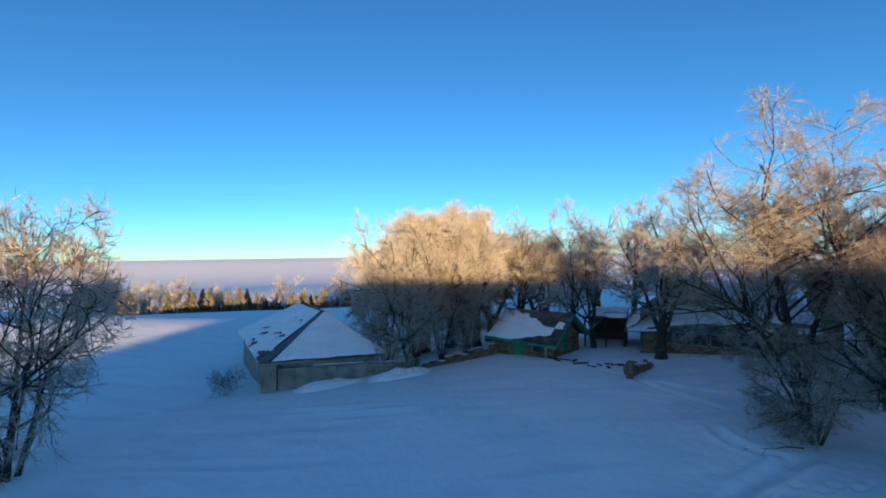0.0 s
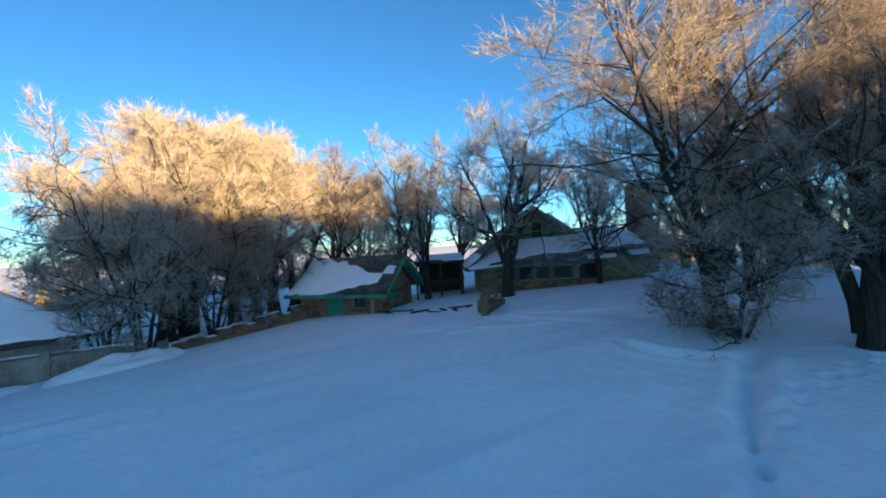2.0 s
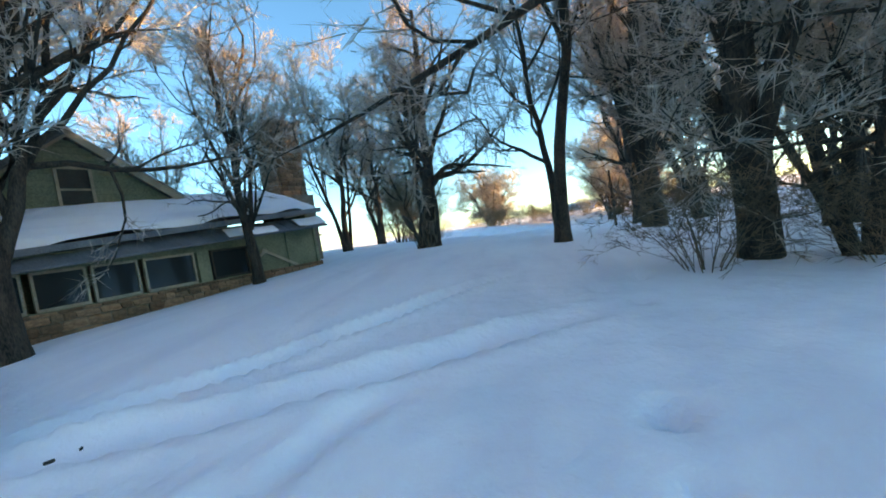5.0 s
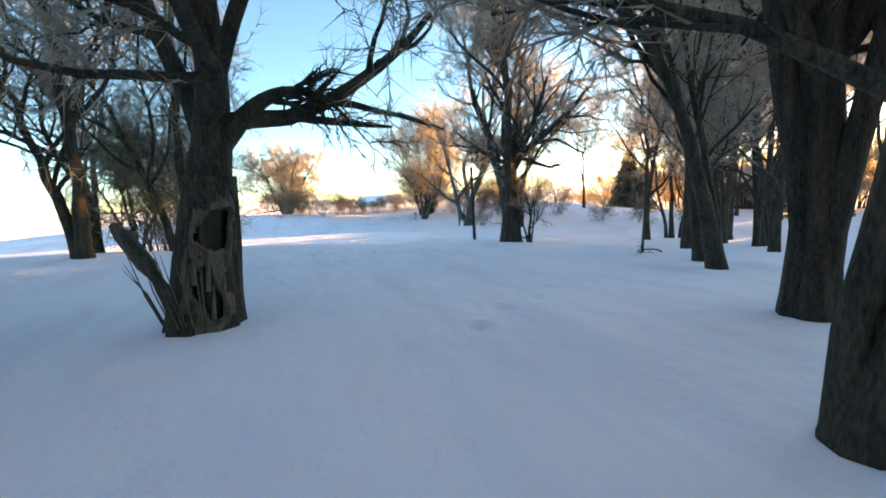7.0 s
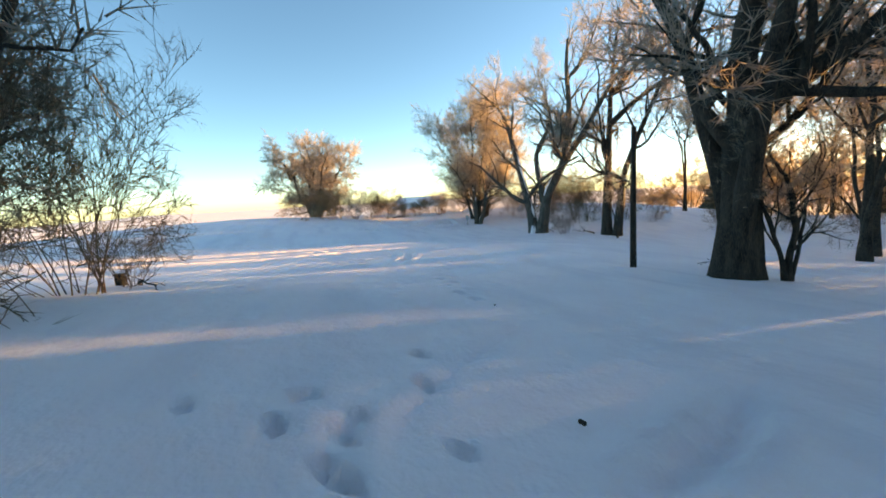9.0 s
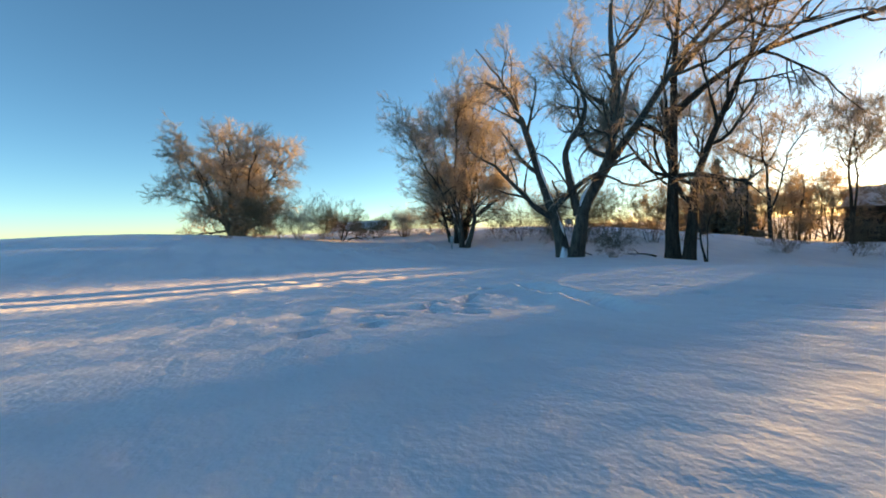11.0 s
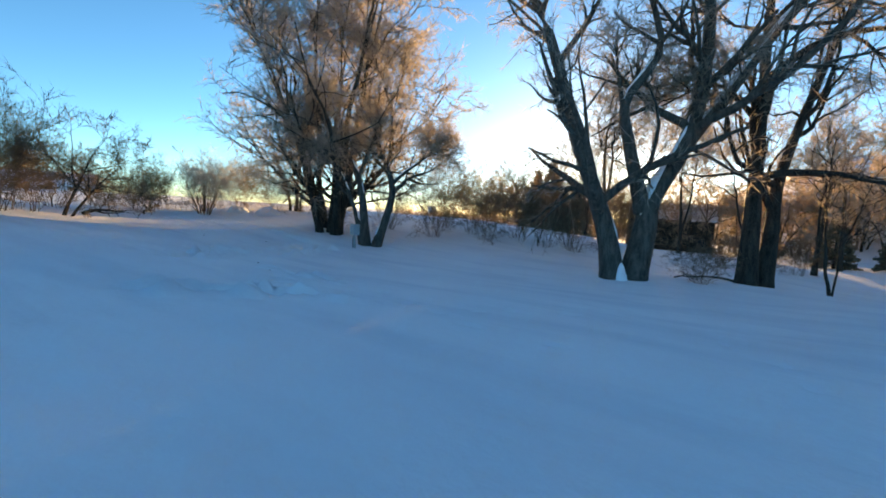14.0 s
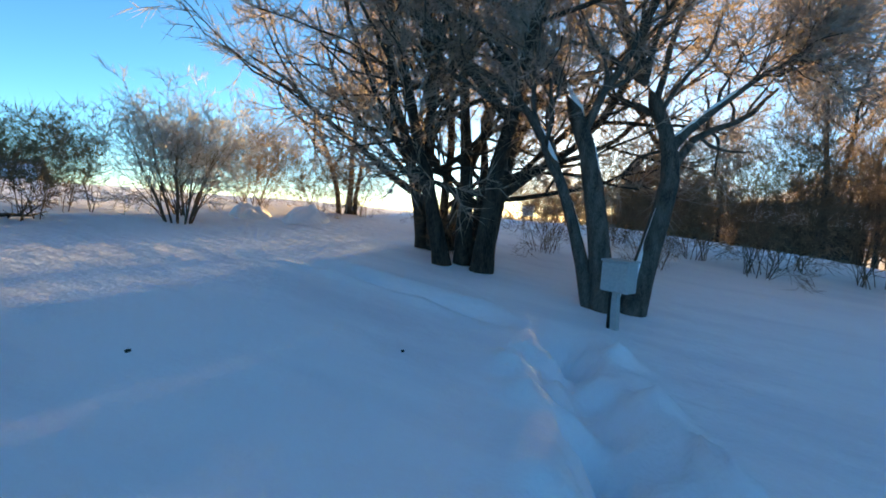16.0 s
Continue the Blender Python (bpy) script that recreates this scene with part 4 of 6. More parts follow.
# shrubs and hedges
HEDGE, SLOPE = "bare frosted bush in a hedge", "bare brown bush under the trees"
for kind, x, y, turn, size, tall, label in (("frost_shrub", 86.2, 5.7, 0, 1.0, 1.0, "sunlit frosted bush at the hedge"), ("frost_shrub", 87.4, 4.8, 70, 0.8, 1.0, HEDGE), ("brush", 86.4, 8.8, 60, 0.9, 0.9, "dry reddish brush in a hedge"), ("brush", 86.2, 10.6, 160, 0.9, 0.9, "dry reddish brush in a hedge"),
                                            ("brush", 88.0, 7.2, 20, 1.0, 1.0, "dry reddish brush in a hedge"), ("shrub", 86.0, 12.5, 20, 1.0, 1.0, HEDGE), ("arch", 82.4, 13.6, 200, 1.1, 1.1, "low arching shrub with flat dark top"), ("bush", 81.6, 15.6, 90, 1.2, 1.1, HEDGE), ("brush", 83.0, 14.6, 200, 1.1, 1.1, "dry reddish brush in a hedge"),
                                            ("frost_shrub", 80.2, 17.6, 140, 0.9, 0.9, HEDGE), ("bush", 78.5, 19.5, 30, 1.2, 1.1, HEDGE), ("brush", 76.5, 21.0, 80, 1.2, 1.1, "dry reddish brush in a hedge"), ("shrub", 74.5, 23.0, 150, 1.2, 1.1, HEDGE),
                                            ("bush", 39.5, 24.8, 50, 1.35, 1.3, "dense bare bush at the field edge"), ("bush", 38.2, 26.2, 110, 1.5, 1.5, "dense bare bush at the field edge"), ("bush", 36.6, 26.0, 200, 1.5, 1.35, "dense bare bush at the field edge"), ("shrub", 41.6, 25.0, 20, 0.7, 0.8, "thin reddish bush at the field edge"),
                                            ("bush", 75.1, -2.2, 0, 1.1, 1.1, SLOPE), ("bush", 72.2, -3.6, 60, 1.3, 1.1, SLOPE), ("bush", 69.0, -4.9, 120, 1.5, 1.2, SLOPE), ("bush", 67.2, -5.4, 180, 1.4, 1.2, SLOPE), ("bush", 73.6, -5.0, 240, 1.3, 1.1, SLOPE), ("bush", 70.6, -6.1, 300, 1.5, 1.2, SLOPE),
                                            ("bush", 78.4, -1.9, 20, 1.1, 1.0, SLOPE), ("shrub", 80.4, 1.2, 20, 0.8, 0.8, SLOPE), ("bush", 65.5, -8.5, 30, 1.5, 1.2, SLOPE), ("bush", 76.5, -6.5, 30, 1.5, 1.2, SLOPE), ("shrub", 61.0, 1.4, 30, 0.8, 0.8, "small bare bush under the trees"),
                                            ("bush", 58.3, -13.0, 30, 1.1, 0.8, SLOPE), ("bush", 55.5, -16.0, 130, 1.1, 0.8, SLOPE), ("bush", 52.3, -19.3, 230, 1.2, 0.9, SLOPE), ("bush", 64.0, -11.0, 70, 1.4, 1.1, SLOPE),
                                            ("bush", 88.5, 1.4, 30, 1.3, 0.9, "grey bush in a low hedge"), ("bush", 87.3, -0.2, 100, 1.3, 0.8, "grey bush in a low hedge"), ("bush", 90.5, 0.2, 160, 1.4, 0.9, "grey bush in a low hedge"), ("bush", 86.3, -2.0, 220, 1.2, 0.8, "grey bush in a low hedge"),
                                            ("shrub", 15.0, 16.8, 10, 0.8, 0.7, "low bare shoots round the trunk"), ("shrub", 14.5, 15.2, 80, 0.7, 0.6, "low bare shoots round the trunk"), ("shrub", -16.0, 25.5, 50, 0.75, 0.9, "thin bare bush beside the barn")):
    plant(kind, x, y, turn, size, tall, label, "shrub", "bushes")
# dense wood to the south, behind which the low sun stands; its first row is added, mostly out of view, to shade the
# yard
rng = random.Random(5)
for k in range(15):
    plant("belt", -8 + k * 4.0 + rng.uniform(-1, 1), -40 + rng.uniform(-3, 3), rng.uniform(0, 360), rng.uniform(0.75, 0.95), 1.0, "bare tree added south of the yard to block the sun", group="southern wood")
for row in range(2):
    for k in range(27):
        x, y = 30 + k * 2.8 + 1.4 * (row % 2) + rng.uniform(-0.6, 0.6), -42 - row * 5.0 + rng.uniform(-1.2, 1.2)
        # heights set as sun blocker: tall shades the snow, low lets lit strips through
        high = rng.uniform(0.78, 1.06)
        if 50.0 < x < 59.8:
            high = rng.uniform(0.86, 1.0)
        elif 59.8 < x < 65.2:
            high = rng.uniform(0.42, 0.5)
        elif 67.5 < x < 90.0:
            high = rng.uniform(0.78, 0.95)
        elif x > 90.0:
            high = rng.uniform(0.32, 0.42)
        plant(("thicket", "thicket_b")[k % 2], x, y, rng.uniform(0, 360), max(high, 0.5), high / max(high, 0.5), "bare brown tree of a dense thicket", group="southern wood")
for x, y, size in ((74.4, -33.0, 1.25), (76.6, -34.0, 1.1), (71.0, -32.0, 0.9), (47.0, -30.0, 0.7), (43.5, -28.0, 0.6)):
    conifer(0, x, y, 40 * x, size, "dark conifer among bare trees", "conifers")
# woods on the plain to the north
for k in range(160):
    b = radians(-6 + 50 * ((k % 80) + rng.uniform(0, 0.9)) / 80)
    d = rng.uniform(112, 130) if k < 80 else rng.uniform(135, 175)
    x, y = -math.sin(b) * d, math.cos(b) * d
    if rng.random() < 0.75:
        conifer(k % 2, x, y, rng.uniform(0, 360), rng.uniform(0.55, 0.95), "frosted conifer in a far wood", "far wood")
    else:
        plant("belt", x, y, rng.uniform(0, 360), rng.uniform(0.8, 1.1), 1.0, "frosted tree in a far wood", group="far wood")

# ---------------------------------------------------------------- stone pieces


def stone_mesh(seed):
    """A rough unit block with knocked-off corners."""
    r = random.Random(seed)
    bm = bmesh.new()
    box(bm, -0.5, 0.5, -0.5, 0.5, -0.5, 0.5, bevel=0.11)
    for v in bm.verts:
        v.co += Vector((r.uniform(-0.05, 0.05), r.uniform(-0.05, 0.05), r.uniform(-0.07, 0.07)))
    bm.normal_update()
    me = bpy.data.meshes.new("stone")
    bm.to_mesh(me)
    bm.free()
    me.materials.append(STONE)
    return me


STONES = [stone_mesh(s) for s in range(6)]


def lay_stones(parent, m, width, z0, z1, course, mean, seed, gaps=(), proud=0.035, clip=None):
    """Courses of blocks on a wall face: m maps x along the wall, -y out of it, z up."""
    r = random.Random(seed)
    z = z0
    while z < z1 - 0.05:
        h = min(course * r.uniform(0.8, 1.2), z1 - z)
        x = 0.0
        while x < width - 0.04:
            w = min(mean * r.uniform(0.6, 1.45), width - x)
            cx, cz = x + w / 2, z + h / 2
            free = not any(a < cx < b and c < cz < d for a, b, c, d in gaps) and (clip is None or clip(cx, cz))
            if free:
                o = new("stone", STONES[r.randrange(6)])
                o.parent = parent
                o.matrix_basis = m @ Matrix.LocRotScale((cx, r.uniform(-0.01, 0.02), cz), Euler((0, r.uniform(-0.04, 0.04), 0)), (w * 0.95, 2 * proud + 0.08, h * 0.93))
            x += w
        z += h


# ---------------------------------------------------------------- farmhouse (x along the porch, y into the house)
HOUSE = pose(15.2, 30.37, 0, 0, 0, -22)
house = thing("house", HOUSE, "old farmhouse with stone base, glazed porch and snowy roof", "house")
porch_wall = part("wall", boxes((-0.6, 1.1, 0.06, 0.26, 1.2, 3.75), (5.4, 5.75, 0.06, 0.26, 2.6, 3.85), (7.1, 10.0, 0.06, 0.26, 2.55, 4.1), (1.1, 7.1, 0.06, 0.26, 3.56, 3.95), (1.1, 7.1, 0.06, 0.26, 1.2, 2.64)), PLASTER, house)
part("wall", boxes((9.8, 10.0, 0.26, 6.9, 1.2, 4.5), (-0.6, -0.4, 0.26, 6.9, 1.2, 4.0), (-0.4, 9.8, 6.7, 6.9, 1.2, 4.6), (-0.4, 9.8, 2.2, 2.3, 1.2, 3.6)), PLASTER, house, "weathered boards on the far sides")
footing = part("foundation", boxes((-0.62, 10.04, -0.02, 0.3, 1.0, 2.62), (9.76, 10.04, 0.3, 6.9, 1.0, 2.62)), MORTAR, house, "rough stone foundation with wide joints")
lay_stones(footing, Matrix.Translation((-0.62, -0.02, 0)), 10.66, 1.75, 2.62, 0.22, 0.36, 4)
lay_stones(footing, Matrix.Translation((10.04, -0.02, 0)) @ Matrix.Rotation(radians(90), 4, "Z"), 3.2, 1.75, 2.62, 0.22, 0.36, 5)
lay_stones(footing, Matrix.Translation((-0.62, 0.04, 0)), 1.6, 2.62, 3.5, 0.22, 0.34, 6)
for i, (x0, x1) in enumerate(((1.15, 1.6), (1.75, 2.75), (2.85, 3.85), (3.98, 5.3), (5.8, 7.0))):
    win = part("window", boxes((x0, x0 + 0.05, 0.02, 0.14, 2.66, 3.55), (x1 - 0.05, x1, 0.02, 0.14, 2.66, 3.55), (x0, x1, 0.02, 0.14, 2.64, 2.71), (x0, x1, 0.02, 0.14, 3.5, 3.56)), PALEWOOD if i < 4 else DARKWOOD, house, "narrow pale window frame")
    part("pane", boxes((x0 + 0.05, x1 - 0.05, 0.08, 0.09, 2.71, 3.5)), GLASS, win)
part("brace", boxes((0, 1.6, -0.03, 0.05, -0.05, 0.05), m=Matrix.Translation((7.5, -0.02, 3.35)) @ Matrix.Rotation(radians(28), 4, "Y")), PALEWOOD, house)
part("brace", boxes((0, 0.7, -0.03, 0.05, -0.05, 0.05), m=Matrix.Translation((7.1, -0.02, 2.95)) @ Matrix.Rotation(radians(-35), 4, "Y")), PALEWOOD, house)
for x in (7.1, 8.55, 9.85):
    part("post", boxes((x, x + 0.12, -0.02, 0.06, 2.6, 4.05)), PLASTER, house)
# tin awning under the eave
awning = part("awning", slab([(-1.55, -0.45, 3.48), (10.25, -0.45, 3.98), (10.25, 0.35, 4.4), (-1.2, 0.35, 3.95)], 0.05), TRIM_BLUE, house, "blue-grey tin awning")
for k in range(24):
    x = -1.3 + k * 0.49
    part("seam", slab([(x, -0.44, 3.505 + 0.0424 * (x + 1.3)), (x + 0.025, -0.44, 3.505 + 0.0424 * (x + 1.3)), (x + 0.025, 0.33, 3.96 + 0.0393 * (x + 1.3)), (x, 0.33, 3.96 + 0.0393 * (x + 1.3))], 0.03), TRIM_BLUE, awning)
# porch roof, gable, main roof
eave = lambda x: 3.95 + 0.07 * x
roof = part("roof", slab([(1.2, -0.12, eave(1.2)), (10.3, -0.12, eave(10.3)), (10.3, 2.6, 5.4), (0.2, 2.6, 5.12)], 0.14), SHINGLE, house, "low porch roof with tin edge")
part("roof_edge", boxes((1.15, 10.32, -0.16, -0.12, -0.13, 0.03), m=Matrix.Translation((0, 0, 3.95)) @ Matrix.Rotation(-math.atan(0.07), 4, "Y")), TRIM_BLUE, roof)
part("roof", slab([(-1.6, -0.4, 3.5), (1.25, -0.2, 3.98), (0.4, 2.6, 5.1)], 0.12), SHINGLE, house)
gable = bmesh.new()
front = [gable.verts.new(p) for p in ((0.2, 2.5, 4.9), (6.9, 2.5, 4.9), (6.75, 2.5, 5.2), (3.55, 2.5, 7.4), (0.35, 2.5, 5.2))]
back = [gable.verts.new(v.co + Vector((0, 0.2, 0))) for v in front]
gable.faces.new(front)
gable.faces.new(back[::-1])
for i in range(5):
    gable.faces.new((front[(i + 1) % 5], front[i], back[i], back[(i + 1) % 5]))
gable_wall = part("gable_wall", gable, PLASTER, house, "pale green gable boards")
for k in range(11):
    z = 5.15 + k * 0.2
    half = (7.4 - z) * 1.42
    part("board", boxes((3.55 - half, 3.55 + half, 2.47, 2.5, z, z + 0.185)), PLASTER, gable_wall)
attic = part("window", boxes((3.2, 3.28, 2.4, 2.52, 5.4, 6.55), (4.0, 4.08, 2.4, 2.52, 5.4, 6.55), (3.2, 4.08, 2.4, 2.52, 6.48, 6.56), (3.2, 4.08, 2.38, 2.52, 5.36, 5.44), (3.2, 4.08, 2.42, 2.5, 5.86, 5.92)), PALEWOOD, house, "attic sash window, dark inside")
part("pane", boxes((3.28, 4.0, 2.44, 2.455, 5.42, 6.5)), DULL_GLASS, attic)
part("roof", slab([(3.55, 2.15, 7.62), (3.55, 8.2, 7.62), (-1.75, 8.2, 3.5), (-1.75, -0.4, 3.5)], 0.14), SHINGLE, house, "steep shingled slope, half bare")
part("roof", slab([(3.55, 2.15, 7.62), (3.55, 8.2, 7.62), (7.2, 8.2, 5.0), (7.2, 2.15, 5.0)], 0.14), SHINGLE, house)
part("roof", slab([(6.6, 2.6, 5.35), (10.3, 2.6, 5.4), (10.3, 4.6, 5.95), (6.6, 4.6, 5.95)], 0.14), SHINGLE, house)
part("roof", slab([(6.6, 4.6, 5.95), (10.3, 4.6, 5.95), (10.3, 7.1, 4.6), (6.6, 7.1, 4.6)], 0.14), SHINGLE, house)
part("rake_board", slab([(3.5, 2.1, 7.66), (3.5, 2.16, 7.66), (7.2, 2.16, 5.02), (7.2, 2.1, 5.02)], 0.22), PALEWOOD, house)
part("rake_board", slab([(3.6, 2.1, 7.66), (3.6, 2.16, 7.66), (0.1, 2.16, 4.95), (0.1, 2.1, 4.95)], 0.22), PALEWOOD, house)
snow_blanket("snow", (1.3, -0.1, eave(1.3) + 0.02), (8.95, 0, 0.6), (-0.4, 2.65, 1.1), 60, 22, 0.17, house, 3)
snow_blanket("snow", (-1.5, -0.35, 3.55), (2.9, 0.15, 0.47), (1.75, 2.6, 1.35), 30, 26, 0.12, house, 5)
snow_blanket("snow", (6.7, 2.5, 5.4), (3.55, 0, 0.03), (0, 2.1, 0.55), 26, 16, 0.16, house, 6)
snow_blanket("snow", (4.4, 2.2, 7.08), (2.75, 0, -1.95), (0, 5.8, 0), 20, 30, 0.12, house, 7)
snow_blanket("snow", (-1.65, -0.35, 3.58), (1.1, 0, 0.85), (0, 5.8, 0), 14, 30, 0.10, house, 8, ragged=0.5)
snow_blanket("snow", (-1.45, -0.43, 3.52), (2.8, 0, 0.12), (0.1, 0.5, 0.28), 30, 8, 0.09, house, 9)
snow_blanket("snow", (6.2, -0.42, 3.84), (1.9, 0, 0.08), (0.1, 0.5, 0.28), 20, 8, 0.07, house, 10)
snow_blanket("snow", (8.9, -0.42, 3.96), (1.3, 0, 0.05), (0.1, 0.55, 0.3), 16, 8, 0.11, house, 11)
for k in range(16):
    f = k / 16
    part("shingle_course", slab([(3.5 - 5.2 * f, 0.1 + 2.0 * (1 - f), 7.6 - 4.05 * f), (3.5 - 5.2 * f, 8.1, 7.6 - 4.05 * f), (3.18 - 5.2 * f, 8.1, 7.37 - 4.05 * f), (3.18 - 5.2 * f, 0.1 + 1.9 * (1 - f), 7.37 - 4.05 * f)], 0.02), SHINGLE, house)
chimney = part("chimney", boxes((10.25, 12.05, 2.1, 3.5, 0.8, 5.6), (10.5, 11.8, 2.2, 3.4, 5.6, 8.85), (10.4, 11.9, 2.1, 3.5, 8.75, 8.9)), MORTAR, house, "broad red-brown stone chimney")
lay_stones(chimney, Matrix.Translation((10.5, 2.2, 0)), 1.3, 4.6, 8.75, 0.2, 0.33, 12)
lay_stones(chimney, Matrix.Translation((10.5, 3.4, 0)) @ Matrix.Rotation(radians(-90), 4, "Z"), 1.2, 5.2, 8.75, 0.2, 0.33, 13)

# dark open lean-to behind the house corner
lean = thing("lean_to", HOUSE @ pose(-5.2, 2.2, 0), "open lean-to of dark weathered boards", "shed")
part("roof", slab([(0, 0, 4.05), (3.6, 0, 4.15), (3.6, 4.2, 4.5), (0, 4.2, 4.4)], 0.16), DARKWOOD, lean)
snow_blanket("snow", (0.05, 0.02, 4.07), (3.5, 0, 0.1), (0, 4.1, 0.35), 24, 20, 0.12, lean, 14)
part("back_wall", boxes((0.1, 3.5, 4.0, 4.1, 1.0, 4.3), (3.4, 3.5, 0.2, 4.0, 1.0, 4.2)), DARKWOOD, lean)
for x, y in ((0.2, 0.15), (1.9, 0.15), (3.35, 0.15), (0.2, 3.8)):
    part("post", boxes((x - 0.07, x + 0.07, y - 0.07, y + 0.07, 1.0, 4.05)), DARKWOOD, lean)
part("rail", boxes((0.2, 3.4, 0.1, 0.18, 2.6, 2.75)), DARKWOOD, lean)

# ---------------------------------------------------------------- stone shed with green doors (x along its front, y into it)
SHED = pose(7.75 - 5.4 * 0.78, 29.87 + 5.4 * 0.62, 0, 0, 0, math.degrees(math.atan2(-0.62, 0.78)))
shed = thing("shed", SHED, "low stone shed with green doors and partly snowy roof", "shed")
wall = part("wall", boxes((0, 1.75, 0, 0.35, 0.6, 2.72), (2.85, 3.65, 0, 0.35, 0.6, 2.72), (4.35, 5.4, 0, 0.35, 0.6, 2.72), (1.75, 2.85, 0, 0.35, 2.6, 2.72), (3.65, 4.35, 0, 0.35, 0.6, 1.85), (3.65, 4.35, 0, 0.35, 2.6, 2.72), (0, 0.35, 0.35, 4.7, 0.6, 2.72), (0.35, 5.4, 4.35, 4.7, 0.6, 2.72)), MORTAR, shed, "mortared sandstone front")
lay_stones(wall, Matrix.Identity(4), 5.4, 1.0, 2.68, 0.2, 0.38, 21, gaps=((1.6, 3.0, 0, 2.75), (3.5, 4.5, 1.8, 2.75)))
gw = bmesh.new()
prof = [(0.35, 0.6), (1.4, 0.6), (1.4, 2.75), (1.55, 3.02), (1.85, 3.15), (2.15, 3.02), (2.3, 2.75), (2.3, 0.6), (4.35, 0.6), (4.35, 2.75), (2.45, 4.55), (0.35, 2.85)]
fa = [gw.verts.new((5.4, y, z)) for y, z in prof]
fb = [gw.verts.new((5.05, y, z)) for y, z in prof]
gw.faces.new(fa)
gw.faces.new(fb[::-1])
for i in range(len(prof)):
    j = (i + 1) % len(prof)
    gw.faces.new((fa[j], fa[i], fb[i], fb[j]))
gable_end = part("gable_wall", gw, MORTAR, shed, "sandstone gable with an arched doorway")
lay_stones(gable_end, Matrix.Translation((5.4, 0, 0)) @ Matrix.Rotation(radians(90), 4, "Z"), 4.6, 1.0, 4.5, 0.22, 0.4, 22, gaps=((1.25, 2.45, 0, 3.15),), clip=lambda x, z: z < 2.75 + (1.8 - abs(x - 2.35) * 0.83))
gd = bmesh.new()
arch = [(1.42, 1.2), (2.28, 1.2), (2.28, 2.75), (2.13, 3.0), (1.85, 3.12), (1.57, 3.0), (1.42, 2.75)]
da = [gd.verts.new((5.38, y, z)) for y, z in arch]
db = [gd.verts.new((5.3, y, z)) for y, z in arch]
gd.faces.new(da)
gd.faces.new(db[::-1])
for i in range(7):
    gd.faces.new((da[(i + 1) % 7], da[i], db[i], db[(i + 1) % 7]))
door = part("door", gd, GREEN, shed, "green arched plank door, closed")
for z in (1.65, 2.55):
    part("strap_hinge", boxes((5.38, 5.40, 1.44, 2.15, z, z + 0.07), (5.38, 5.405, 2.0, 2.15, z - 0.08, z + 0.15)), IRON, door, "black iron strap hinge")
part("handle", boxes((5.38, 5.43, 2.15, 2.22, 2.1, 2.28)), IRON, door)
door2 = part("door", boxes((1.77, 2.84, 0.14, 0.18, 0.9, 2.6)), GREEN, shed, "green plank door, closed")
for k in range(7):
    part("plank", boxes((1.77 + k * 0.154, 1.77 + k * 0.154 + 0.146, 0.1, 0.14, 0.9, 2.6)), GREEN, door2)
part("ledge", boxes((1.8, 2.8, 0.06, 0.1, 1.5, 1.62)), GREEN, door2)
part("ledge", boxes((1.8, 2.8, 0.06, 0.1, 2.3, 2.42)), GREEN, door2)
win = part("window", boxes((3.65, 3.73, 0.08, 0.2, 1.85, 2.6), (4.27, 4.35, 0.08, 0.2, 1.85, 2.6), (3.65, 4.35, 0.08, 0.2, 1.85, 1.93), (3.65, 4.35, 0.08, 0.2, 2.52, 2.6)), DARKWOOD, shed)
part("pane", boxes((3.73, 4.27, 0.13, 0.14, 1.93, 2.52)), GLASS, win)
part("post", boxes((4.75, 4.95, -0.12, 0.02, 0.9, 2.6)), PALEWOOD, shed, "pale broken door post")
part("roof", slab([(-0.7, -0.6, 2.62), (6.0, -0.6, 2.62), (6.0, 2.45, 4.72), (-0.1, 2.45, 4.72)], 0.12), SHINGLE, shed, "grey shingles showing through the snow")
part("roof", slab([(6.0, 2.45, 4.72), (-0.1, 2.45, 4.72), (-0.7, 6.0, 2.6), (6.0, 6.0, 2.6)], 0.12), SHINGLE, shed)
for k in range(12):
    f0, f1 = k / 12, (k + 1.25) / 12
    part("shingle_course", slab([(2.6, -0.6 + 3.05 * f0, 2.665 + 2.1 * f0), (5.98, -0.6 + 3.05 * f0, 2.665 + 2.1 * f0), (5.98, -0.6 + 3.05 * f1, 2.645 + 2.1 * f1), (2.6, -0.6 + 3.05 * f1, 2.645 + 2.1 * f1)], 0.025), SHINGLE, shed)
snow_blanket("snow", (-0.65, -0.55, 2.66), (5.7, 0, 0), (0.2, 3.0, 2.07), 70, 44, 0.12, shed, 15, ragged=0.4, hole=lambda a, b: (b > 3.55 - 0.45 * np.maximum(0, a - 1.3) + 0.5 * lattice(a, b, 0.5, 77)) | (b < 0.3 * np.maximum(0, a - 2.3) + 0.2 * lattice(a, b, 0.4, 78)))
snow_blanket("snow", (5.1, 0.85, 3.68), (0.7, 0, 0), (0.1, 0.75, 0.52), 16, 18, 0.06, shed, 16, ragged=0.5)
snow_blanket("snow", (-0.6, 2.6, 4.68), (6.4, 0, 0), (0, 3.3, -2.0), 30, 24, 0.12, shed, 17)
part("fascia", boxes((-0.7, 6.0, -0.66, -0.6, 2.46, 2.64)), GREEN, shed)
